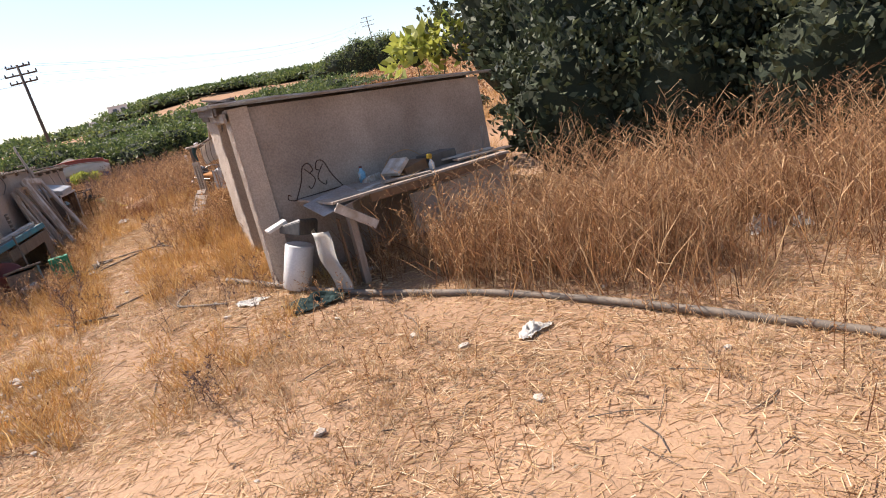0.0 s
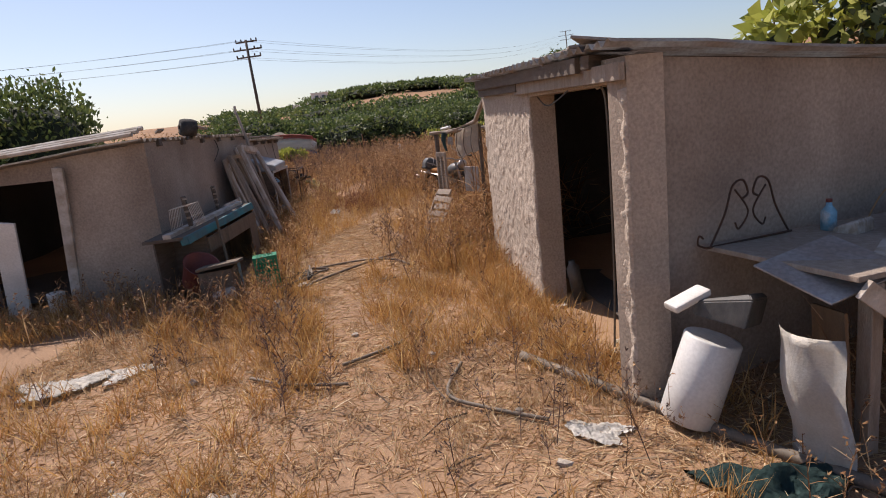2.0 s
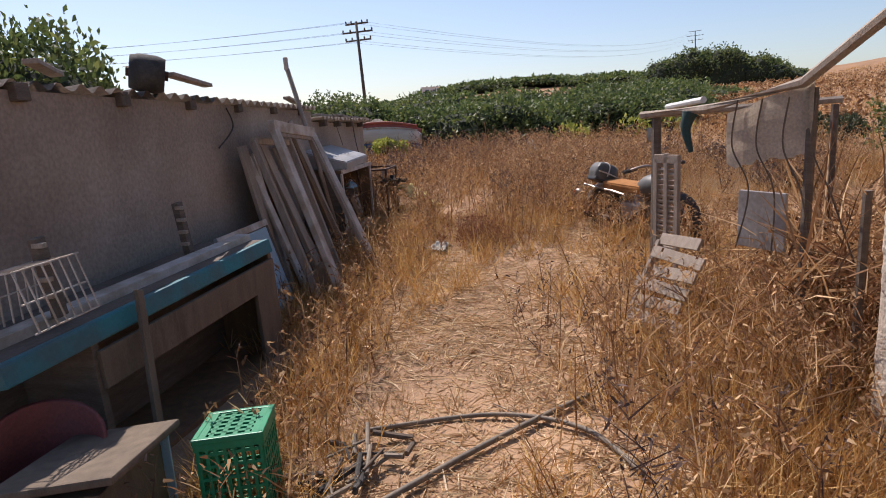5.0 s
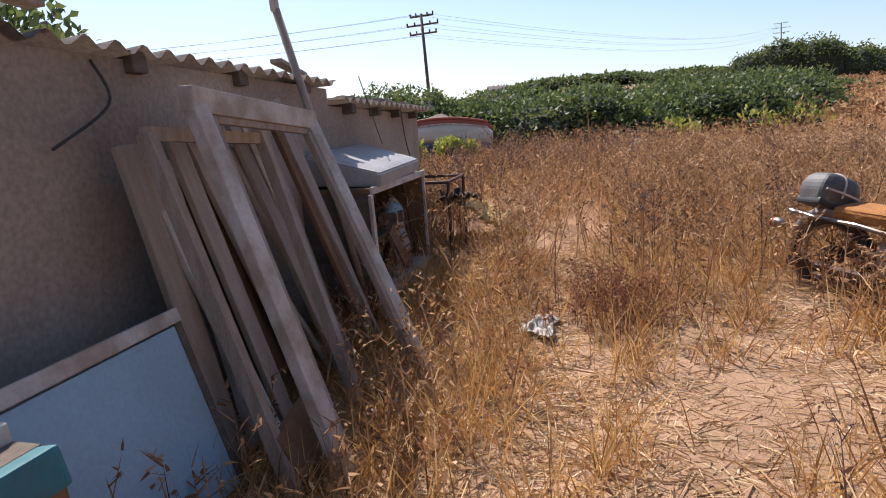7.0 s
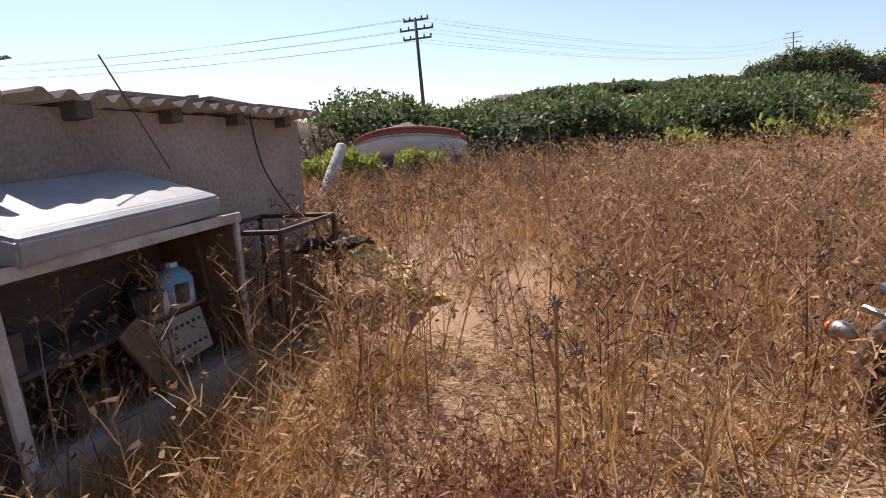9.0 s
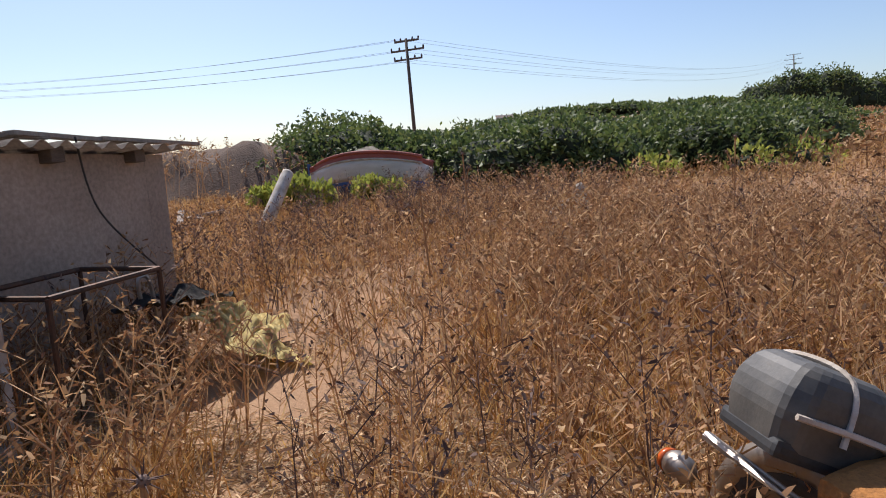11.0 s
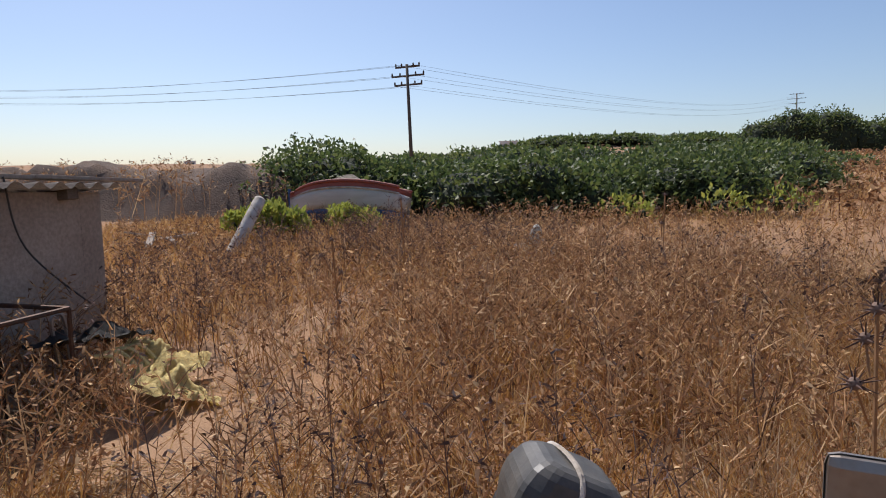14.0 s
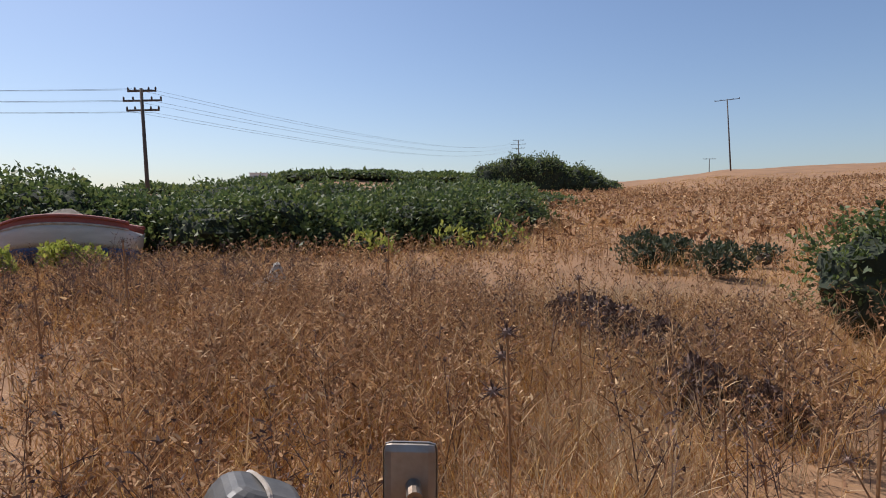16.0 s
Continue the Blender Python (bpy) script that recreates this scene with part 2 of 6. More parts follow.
def lathe(profile, sides=16):
    """A turned shape from (radius, height) pairs."""
    bm = bmesh.new()
    rings = [[bm.verts.new((r * math.cos(2 * math.pi * j / sides), r * math.sin(2 * math.pi * j / sides), z)) for j in range(sides)]
             for r, z in profile]
    for a, b in zip(rings, rings[1:]):
        for j in range(sides):
            bm.faces.new((a[j], a[(j + 1) % sides], b[(j + 1) % sides], b[j]))
    bm.faces.new(rings[0][::-1])
    bm.faces.new(rings[-1])
    return bm


def curve_pts(pts, n=8):
    """Catmull-Rom through points."""
    pts = [Vector(p) for p in pts]
    out = []
    for i in range(len(pts) - 1):
        a, b, c, d = pts[max(i - 1, 0)], pts[i], pts[i + 1], pts[min(i + 2, len(pts) - 1)]
        for k in range(n):
            t = k / n
            out.append(0.5 * (2 * b + (c - a) * t + (2 * a - 5 * b + 4 * c - d) * t * t + (3 * b - a - 3 * c + d) * t ** 3))
    return out + [pts[-1]]


def smooth01(v, a, b):
    t = np.clip((np.asarray(v, float) - a) / (b - a), 0, 1)
    return t * t * (3 - 2 * t)


def ground_z(x, y, rough=True):
    """Height of the ground: a gentle rise along the way, a low hill far off."""
    x, y = np.asarray(x, float), np.asarray(y, float)
    near = 0.0437 * (-0.64 * x + 0.768 * y) + 0.36 * (1 - smooth01(y, 1.5, 7.0)) * smooth01(y, -30, -5)
    r = np.hypot(x + 6, y - 15.4)
    az = np.degrees(np.arctan2(x + 6, y - 15.4))
    rise = np.interp(az, [-180, -120, -66, -57, -43, -36, -32, -28, -20, -14, -8, -2, 6, 18, 60, 120, 180],
                     [0.01, 0.01, 0.024, 0.024, 0.025, 0.027, 0.038, 0.049, 0.045, 0.041, 0.036, 0.041, 0.056, 0.061, 0.05, 0.03, 0.01])
    rr = np.minimum(r, 230)
    far = 2.1 + rr * rise - (r - rr) * 0.004
    k = smooth01(r, 16, 120)
    z = np.clip(near, -0.6, 2.0) * (1 - k) + far * k
    if rough:
        z = z + 0.02 * np.sin(x * 2.1 + 0.7 * np.sin(y * 1.3)) * np.sin(y * 1.7) + 0.012 * np.sin(x * 6.3 + y * 2) * np.sin(y * 5.1 - x)
        z = z + smooth01(r, 30, 80) * 0.35 * np.sin(x * 0.21 + 2 * np.sin(y * 0.05)) * np.sin(y * 0.17)
    return z


def gz(x, y):
    return float(ground_z(x, y))


def mesh_np(name, V, faces, mat):
    """A mesh from arrays: V (n,3) and faces (m,k)."""
    me = bpy.data.meshes.new(name)
    me.vertices.add(len(V))
    me.vertices.foreach_set("co", np.ascontiguousarray(V, np.float32).ravel())
    k = faces.shape[1]
    me.loops.add(faces.size)
    me.loops.foreach_set("vertex_index", np.ascontiguousarray(faces, np.int32).ravel())
    me.polygons.add(len(faces))
    me.polygons.foreach_set("loop_start", np.arange(0, faces.size, k, dtype=np.int32))
    me.update(calc_edges=True)
    me.materials.append(mat)
    return me


RNG = np.random.default_rng(7)


def ribbons(base, way, length, width, droop):
    """Blades: tapered two-piece strips that bend. Arrays of one row a blade; gives vertices and triangles."""
    n = len(base)
    way = way / np.linalg.norm(way, axis=1, keepdims=True)
    side = np.cross(way, RNG.normal(size=(n, 3)))
    side /= np.linalg.norm(side, axis=1, keepdims=True) + 1e-9
    bend = way * np.array([1, 1, 0.0]) + RNG.normal(size=(n, 3)) * 0.25
    bend[:, 2] -= 0.6
    L, W, Dp = length[:, None], width[:, None], droop[:, None]
    mid = base + way * L * 0.55 + bend * L * Dp * 0.18
    tip = base + way * L + bend * L * Dp * 0.75
    V = np.stack([base - side * W / 2, base + side * W / 2, mid - side * W * 0.42, mid + side * W * 0.42, tip], 1).reshape(-1, 3)
    F = np.array([[0, 1, 3], [0, 3, 2], [2, 3, 4]])
    return V, (F[None] + 5 * np.arange(n)[:, None, None]).reshape(-1, 3)


def stuff(name, packs, mat, label, category):
    Vs, Fs, o = [], [], 0
    for V, F in packs:
        Vs.append(V)
        Fs.append(F + o)
        o += len(V)
    ob = new(name, mesh_np(name, np.concatenate(Vs), np.concatenate(Fs), mat))
    return tagged(ob, label, category, kind="stuff")


# the dead-grass mat that covers the soil past the sheds
nt = M_SOIL.node_tree
nd = nt.nodes
sep = nd.new("ShaderNodeSeparateXYZ")
rng_ = nd.new("ShaderNodeMapRange")
wob = nd.new("ShaderNodeTexNoise")
wob.inputs["Scale"].default_value = 0.35
add = nd.new("ShaderNodeMath")
add.operation = "MULTIPLY_ADD"
add.inputs[1].default_value = 6.0
tco = nd.new("ShaderNodeTexCoord")
mat_mix = nd.new("ShaderNodeMix")
mat_mix.data_type = "RGBA"
old = nd["Principled BSDF"].inputs["Base Color"].links[0].from_socket
tone = nd.new("ShaderNodeMix")
tone.data_type = "RGBA"
tone.inputs[6].default_value, tone.inputs[7].default_value = (0.15, 0.082, 0.042, 1), (0.40, 0.215, 0.095, 1)
nt.links.new(tco.outputs["Object"], wob.inputs["Vector"])
nt.links.new(wob.outputs[0], tone.inputs[0])
nt.links.new(tco.outputs["Object"], sep.inputs[0])
nt.links.new(wob.outputs[0], add.inputs[0])
nt.links.new(sep.outputs[1], add.inputs[2])
nt.links.new(add.outputs[0], rng_.inputs["Value"])
rng_.inputs["From Min"].default_value, rng_.inputs["From Max"].default_value = 18.5, 23.0
nt.links.new(rng_.outputs[0], mat_mix.inputs[0])
nt.links.new(old, mat_mix.inputs[6])
nt.links.new(tone.outputs[2], mat_mix.inputs[7])
nt.links.new(mat_mix.outputs[2], nd["Principled BSDF"].inputs["Base Color"])


# ---- ground ----
def ground_sheet():
    def axis(c, lo, hi):
        fine = np.arange(c - 14, c + 14.01, 0.2)
        steps = 0.2 * 1.13 ** np.arange(1, 70)
        out = np.concatenate([c - 14 - np.cumsum(steps)[::-1], fine, c + 14 + np.cumsum(steps)])
        return out[(out > lo) & (out < hi)]
    xs, ys = axis(-5, -2500, 2500), axis(11, -2500, 2500)
    X, Y = np.meshgrid(xs, ys)
    V = np.stack([X, Y, ground_z(X, Y)], -1).reshape(-1, 3)
    nx, ny = len(xs), len(ys)
    i = (np.arange(ny - 1)[:, None] * nx + np.arange(nx - 1)[None]).ravel()
    F = np.stack([i, i + 1, i + nx + 1, i + nx], 1)
    ob = new("ground", mesh_np("ground", V, F, M_SOIL))
    for p in ob.data.polygons:
        p.use_smooth = True
    return tagged(ob, "dry tan earth scattered with straw, rising gently to a hill", "ground", kind="structure")


ground_sheet()


# ---- sheds: walls between points, with openings ----
def wall_piece(bm, p, q, zb, zp, zq, n, thick):
    """An upright slab from p to q; its outer face on the line, n points outwards."""
    vs = []
    for off in (0.0, -thick):
        for (x, y), zt in ((p, zp), (q, zq)):
            vs.append([bm.verts.new((x + n[0] * off, y + n[1] * off, z)) for z in (zb, zt)])
    a, b, c, d = vs   # outer p, outer q, inner p, inner q
    for f in ((a[0], b[0], b[1], a[1]), (c[0], c[1], d[1], d[0]), (a[0], a[1], c[1], c[0]), (b[0], d[0], d[1], b[1]),
              (a[1], b[1], d[1], c[1]), (a[0], c[0], d[0], b[0])):
        bm.faces.new(f)


def wall(name, p, q, hp, hq, out_hint, mat, label, opening=None, thick=0.18):
    p, q = Vector(p), Vector(q)
    d = (q - p)
    L = d.length
    d.normalize()
    n = Vector((-d.y, d.x))
    if n.dot(Vector(out_hint)) < 0:
        n = -n
    zb = min(gz(*p), gz(*q)) - 0.3
    bm = bmesh.new()
    at = lambda s: p + d * s
    top = lambda s: hp + (hq - hp) * s / L
    if opening:
        a, b, zt = opening
        wall_piece(bm, at(0), at(a), zb, top(0), top(a), n, thick)
        wall_piece(bm, at(b), at(L), zb, top(b), top(L), n, thick)
        wall_piece(bm, at(a), at(b), zt, top(a), top(b), n, thick)
    else:
        wall_piece(bm, at(0), at(L), zb, top(0), top(L), n, thick)
    bmesh.ops.recalc_face_normals(bm, faces=bm.faces[:])
    # Faces turned inwards take the dark tone: indoor shade as colour.
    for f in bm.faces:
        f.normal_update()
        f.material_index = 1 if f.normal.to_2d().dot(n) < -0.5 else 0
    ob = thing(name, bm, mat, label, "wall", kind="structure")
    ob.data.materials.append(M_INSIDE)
    return ob


def stucco_skin(name, p, d, n, s0, s1, z0, ztop, mat, amp, label):
    """The lumpy thrown plaster on a wall's outer face, 4 mm proud of it."""
    nx, nz = int((s1 - s0) / 0.014), int((ztop - z0) / 0.014)
    S, Z = np.meshgrid(np.linspace(s0, s1, nx), np.linspace(z0, ztop, nz))
    h = np.zeros_like(S)
    for cell, a in ((0.30, 0.35), (0.11, 0.55), (0.05, 0.6), (0.028, 0.4)):
        gu, gv = (S - s0) / cell, (Z - z0) / cell
        lat = RNG.uniform(-1, 1, (int(gv.max()) + 3, int(gu.max()) + 3))
        iu, iv = gu.astype(int), gv.astype(int)
        fu, fv = gu - iu, gv - iv
        fu, fv = fu * fu * (3 - 2 * fu), fv * fv * (3 - 2 * fv)
        h += a * ((lat[iv, iu] * (1 - fu) + lat[iv, iu + 1] * fu) * (1 - fv) + (lat[iv + 1, iu] * (1 - fu) + lat[iv + 1, iu + 1] * fu) * fv)
    h = np.clip(h, -0.55, 0.9)
    edge = np.minimum(np.minimum(S - s0, s1 - S), np.minimum(Z - z0, ztop - Z))
    h = (0.005 + amp * (h + 0.55)) * np.clip(edge / 0.015, 0, 1) + 0.002
    V = np.stack([p[0] + d[0] * S + n[0] * h, p[1] + d[1] * S + n[1] * h, Z], -1).reshape(-1, 3)
    i = (np.arange(nz - 1)[:, None] * nx + np.arange(nx - 1)[None]).ravel()
    ob = new(name, mesh_np(name, V, np.stack([i, i + 1, i + nx + 1, i + nx], 1), mat))
    for f in ob.data.polygons:
        f.use_smooth = True
    return tagged(ob, label, "wall", kind="structure")


def corrugated(c00, c10, c01, c11, pitch=0.15, amp=0.022, along="v", rag=0.05, thick=0.006):
    """A corrugated sheet over four corners; ridges run from c0? to c1?. Its long edges are ragged."""
    c00, c10, c01, c11 = (Vector(c) for c in (c00, c10, c01, c11))
    L = (c10 - c00).length
    n = max(4, int(L / pitch * 6))
    bm = bmesh.new()
    rows = 7
    grid = []
    for i in range(n + 1):
        u = i / n
        sheet = int(u * L / 0.85)
        a, b = c00.lerp(c10, u), c01.lerp(c11, u)
        w = (b - a).normalized()
        jitter = math.sin(sheet * 12.9) * rag
        up = Vector((0, 0, amp * math.sin(2 * math.pi * u * L / pitch) + 0.012 * math.sin(sheet * 5.3)))
        grid.append([bm.verts.new((a - w * jitter).lerp(b + w * jitter, k / (rows - 1)) + up
                                  + Vector((0, 0, 0.012 * math.sin(k * 1.9 + sheet)))) for k in range(rows)])
    for i in range(n):
        for k in range(rows - 1):
            bm.faces.new((grid[i][k], grid[i + 1][k], grid[i + 1][k + 1], grid[i][k + 1]))
    bmesh.ops.solidify(bm, geom=bm.faces[:], thickness=thick)
    return bm


# the shed by the table (rough plaster, open doorway)
RB, RA, RD = Vector((-2.21, 9.50)), Vector((-4.28, 12.98)), Vector((0.35, 11.95))
RC = RA + (RD - RB)
RU = (RA - RB).normalized()                 # along the doorway wall
RN = Vector((-RU.y, RU.x))                  # out of it, towards the alley
if RN.x > 0:
    RN = -RN
FU = (RD - RB).normalized()
FN = Vector((FU.y, -FU.x))                  # out of the front
ZB, ZA, ZD, ZC = 2.47, 2.55, 2.21, 2.3
LA = (RA - RB).length
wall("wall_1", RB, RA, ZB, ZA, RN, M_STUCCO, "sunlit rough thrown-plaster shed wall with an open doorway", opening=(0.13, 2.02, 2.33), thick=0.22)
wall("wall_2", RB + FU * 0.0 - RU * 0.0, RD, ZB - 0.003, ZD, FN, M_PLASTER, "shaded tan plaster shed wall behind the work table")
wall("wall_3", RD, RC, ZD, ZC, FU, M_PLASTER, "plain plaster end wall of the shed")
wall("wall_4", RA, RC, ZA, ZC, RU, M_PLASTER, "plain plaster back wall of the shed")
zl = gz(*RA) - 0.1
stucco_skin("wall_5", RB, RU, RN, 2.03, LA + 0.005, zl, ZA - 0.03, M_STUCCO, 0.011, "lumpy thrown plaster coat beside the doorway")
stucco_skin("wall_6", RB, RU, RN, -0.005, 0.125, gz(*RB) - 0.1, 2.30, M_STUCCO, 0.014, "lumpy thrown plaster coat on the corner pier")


def roof_thing(name, label, corners, mat, over, beams, beam_mat, n_beam, lift=0.07):
    """A roof over four wall tops, with sheets and the timbers that show under its edge."""
    c = [Vector(v) for v in corners]     # eaves start, eaves end, back start, back end
    u = (c[1] - c[0]).normalized()
    w = (c[2] - c[0]).normalized()
    up = Vector((0, 0, lift))
    roof = empty(name, pose(*c[0]), label, "roof", kind="structure")
    inv = Matrix.Translation(-c[0])
    def put(nm, bm, m, lab=""):
        bmesh.ops.transform(bm, matrix=inv, verts=bm.verts[:])
        part(nm, bm, m, roof, lab)
    e0, e1 = c[0] - u * over[0] - w * over[2], c[1] + u * over[1] - w * over[2]
    b0, b1 = c[2] - u * over[0] + w * over[3], c[3] + u * over[1] + w * over[3]
    put("corrugated_sheet", corrugated(e0 + up, e1 + up, b0 + up, b1 + up), mat)
    for k in range(n_beam):
        t = (k + 0.5) / n_beam
        a, b = c[0].lerp(c[1], t), c[2].lerp(c[3], t)
        bm = bmesh.new()
        d = (b - a).normalized()
        a = a - w * beams
        m = Matrix.Translation((a + b) / 2 + Vector((0, 0, -0.01))) @ d.to_track_quat("Y", "Z").to_matrix().to_4x4()
        box(bm, (0.09, (b - a).length, 0.085), m, 0.008)
        put("beam", bm, beam_mat)
    return roof


roof_thing("roof_1", "bent grey corrugated sheet roof with ragged edges over dark timbers",
           [(*RB, ZB), (*RA, ZA), (*RD, ZD), (*RC, ZC)], M_TIN, (0.14, 0.12, 0.16, 0.2), 0.1, M_BEAM, 5, 0.06)
# timber lintel over the doorway and loose boards at the eaves
for k, (s0, s1, z, o, tilt) in enumerate(((-0.06, 2.3, ZB - 0.07, 0.05, 0.5), (0.5, 3.9, ZB + 0.035, 0.10, 1.2), (2.2, 3.95, ZB - 0.02, 0.06, 0.8))):
    a, b = RB + RU * s0 + RN * o, RB + RU * s1 + RN * o
    thing("eaves_board", Bx(((b - a).length, 0.035, 0.10), None, 0.006), M_BEAM if k else M_WOOD, "split weathered board under the shed eaves", "board",
          Matrix.Translation((*((a + b) / 2), z)) @ Matrix.Rotation(math.atan2(RU.y, RU.x), 4, "Z") @ Matrix.Rotation(radians(-tilt), 4, "Y"),
          group="eaves boards")
for k in range(11):
    s = 0.3 + k * 0.33
    a = RB + RU * s + RN * RNG.uniform(-0.12, 0.03)
    thing("broken_tile", Bx((0.30, RNG.uniform(0.14, 0.26), 0.018), None, 0.004), M_TILE, "broken grey tile loose on the roof edge", "tile",
          pose(a.x, a.y, ZB + 0.09 + RNG.uniform(0, 0.03), RNG.uniform(-12, 12), RNG.uniform(-14, 14), RNG.uniform(0, 180)), group="broken roof tiles")
# floor inside, its dark colour standing in for the gloom
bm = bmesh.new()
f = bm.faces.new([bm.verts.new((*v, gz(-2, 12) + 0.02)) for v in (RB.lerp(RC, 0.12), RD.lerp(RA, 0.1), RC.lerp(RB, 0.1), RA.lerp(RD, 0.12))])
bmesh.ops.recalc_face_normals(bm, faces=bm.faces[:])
thing("floor", bm, M_INSIDE, "dusty earth floor inside the shed, coloured dark for indoor shade", "floor", kind="structure")

# the long low shed across the alley
LU = Vector((-0.447, 0.8945))
LN = Vector((0.8945, 0.447))
L0 = Vector((-7.47, 10.86))
L1 = L0 + LU * 7.2
LE = Vector((-0.893, -0.451))
L3 = L0 + LE * 3.3
L2 = L3 + LU * 7.2
ZL0, ZL1, ZL3, ZL2 = 2.30, 2.14, 2.05, 1.95
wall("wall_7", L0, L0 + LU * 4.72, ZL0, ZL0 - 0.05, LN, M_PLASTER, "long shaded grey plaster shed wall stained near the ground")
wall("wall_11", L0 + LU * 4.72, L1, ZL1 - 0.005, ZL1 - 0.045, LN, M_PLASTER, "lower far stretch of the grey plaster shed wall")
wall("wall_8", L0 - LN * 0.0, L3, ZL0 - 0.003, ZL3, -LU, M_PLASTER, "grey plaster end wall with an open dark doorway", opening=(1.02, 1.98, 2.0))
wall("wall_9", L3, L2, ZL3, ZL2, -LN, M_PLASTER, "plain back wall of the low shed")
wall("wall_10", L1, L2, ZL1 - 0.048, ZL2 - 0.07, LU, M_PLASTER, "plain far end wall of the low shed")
LM, LM3 = L0 + LU * 4.72, L3 + LU * 4.72
roof_thing("roof_2", "sagging fibre-cement corrugated roof with beam ends showing", [(*L0, ZL0), (*LM, ZL0 - 0.05), (*L3, ZL3), (*LM3, ZL3 - 0.04)], M_TILE,
           (0.14, 0.0, 0.03, 0.1), 0.04, M_BEAM, 6, 0.025)
roof_thing("roof_3", "lower stretch of broken corrugated roof weighted with sticks", [(*LM, ZL1 - 0.005), (*L1, ZL1 - 0.045), (*LM3, ZL2), (*L2, ZL2 - 0.06)], M_TILE,
           (-0.02, 0.03, 0.12, 0.1), 0.08, M_BEAM, 4, 0.035)
# Floor of the low shed, with the indoor shade in its colour.
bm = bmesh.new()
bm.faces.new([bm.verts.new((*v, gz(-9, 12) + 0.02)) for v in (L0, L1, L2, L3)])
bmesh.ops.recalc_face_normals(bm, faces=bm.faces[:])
thing("floor_2", bm, M_INSIDE, "dusty earth floor inside the low shed, coloured dark for indoor shade", "floor", kind="structure")


def PL(s, o, z):
    """A place s along the long wall, o out from it into the alley, z up."""
    p = L0 + LU * s + LN * o
    return Vector((p.x, p.y, z))


def GL(s, o):
    p = L0 + LU * s + LN * o
    return gz(p.x, p.y)


def frameL(s, o, z, rx=0, ry=0, rz=0):
    """A pose at a place by the long wall: x along it, y out into the alley."""
    m = Matrix.Translation(PL(s, o, z)) @ Matrix.Rotation(math.atan2(-LU.y, -LU.x), 4, "Z")
    return m @ pose(0, 0, 0, rx, ry, rz)


# lighter sheets edging the near end of the low roof
for k, (a, z) in enumerate(((0.05, 0.10), (0.22, 0.13), (0.36, 0.16))):
    p, q = L0 - LU * (0.18 - a) + LE * 0.05, L3 - LU * (0.18 - a) + LE * 0.3
    thing("roof_strip", Rod([(*p, ZL0 + z), (*((p + q) / 2), (ZL0 + ZL3) / 2 + z + 0.01), (*q, ZL3 + z)], 0.026, 6), M_WHITEWOOD,
          "sun-bleached batten along the low roof edge", "batten", group="roof battens")

# doorway of the low shed: leaning white board and jambs
p = L0 + LE * 1.0 - LU * 0.02
thing("door_jamb", Bx((0.11, 0.05, 1.62), None, 0.006), M_WHITEWOOD, "flaking white door jamb by the dark doorway", "door jamb",
      Matrix.Translation((p.x, p.y, gz(p.x, p.y) + 0.76)) @ Matrix.Rotation(math.atan2(LE.y, LE.x), 4, "Z") @ pose(0, 0, 0, -4, -6, 0))
p = L0 + LE * 1.55 - LU * 0.22
thing("leaning_board", Bx((0.24, 0.03, 1.1), None, 0.005), M_WHITE, "pale board leaning in the shed doorway", "board",
      Matrix.Translation((p.x, p.y, gz(p.x, p.y) + 0.53)) @ Matrix.Rotation(math.atan2(LE.y, LE.x), 4, "Z") @ pose(0, 0, 0, -10, -9, 0))
p = L0 + LE * 1.22 - LU * 0.12
thing("paint_can", lathe([(0.085, 0), (0.09, 0.02), (0.09, 0.2), (0.095, 0.21), (0.08, 0.215)], 14), M_WHITE, "scuffed white paint can by the doorway", "can",
      pose(p.x, p.y, gz(p.x, p.y)), smooth=True)

# things on the low roof
wheel = empty("roof_reel", frameL(1.47, 0.02, 2.34, 0, 0, 20), "black rubber reel lying at the roof edge", "reel")
part("reel_body", lathe([(0.05, -0.1), (0.10, -0.1), (0.115, -0.05), (0.115, 0.05), (0.10, 0.1), (0.05, 0.1)], 18), M_RUBBER, wheel, smooth=True, m=pose(0, 0, 0.1, 80, 0, 10))
part("hub", lathe([(0.03, -0.12), (0.03, 0.12)], 10), M_IRON, wheel, m=pose(0, 0, 0.1, 80, 0, 10))
for s, L, z, rz, o in ((2.0, 0.75, 2.43, 8, 0.14), (0.7, 0.5, 2.42, 25, 0.05), (4.4, 0.7, 2.37, 12, 0.02), (5.9, 0.9, 2.215, -9, 0.0), (6.6, 1.0, 2.20, 5, 0.04), (7.2, 0.9, 2.185, -3, 0.06), (6.2, 0.5, 2.215, 40, -0.1)):
    thing("roof_plank", Bx((L, 0.07, 0.025), None, 0.004), M_WOOD, "grey plank lying loose on the low roof", "plank", frameL(s, o - 0.12, z, 3, -2, rz), group="loose roof planks")
paddle = empty("paddle", frameL(4.15, 0.10, GL(4.15, 0.1)), "weathered oar leaning upright against the wall", "oar")
part("shaft", Rod([(0, 0.28, 0.05), (0.02, 0.1, 1.0), (0.12, -0.08, 1.9)], 0.024), M_WOOD, paddle, smooth=True)
part("blade", Bx((0.075, 0.03, 0.13), pose(0.125, -0.085, 1.95, 0, 5, 0), 0.012), M_WHITEWOOD, paddle)
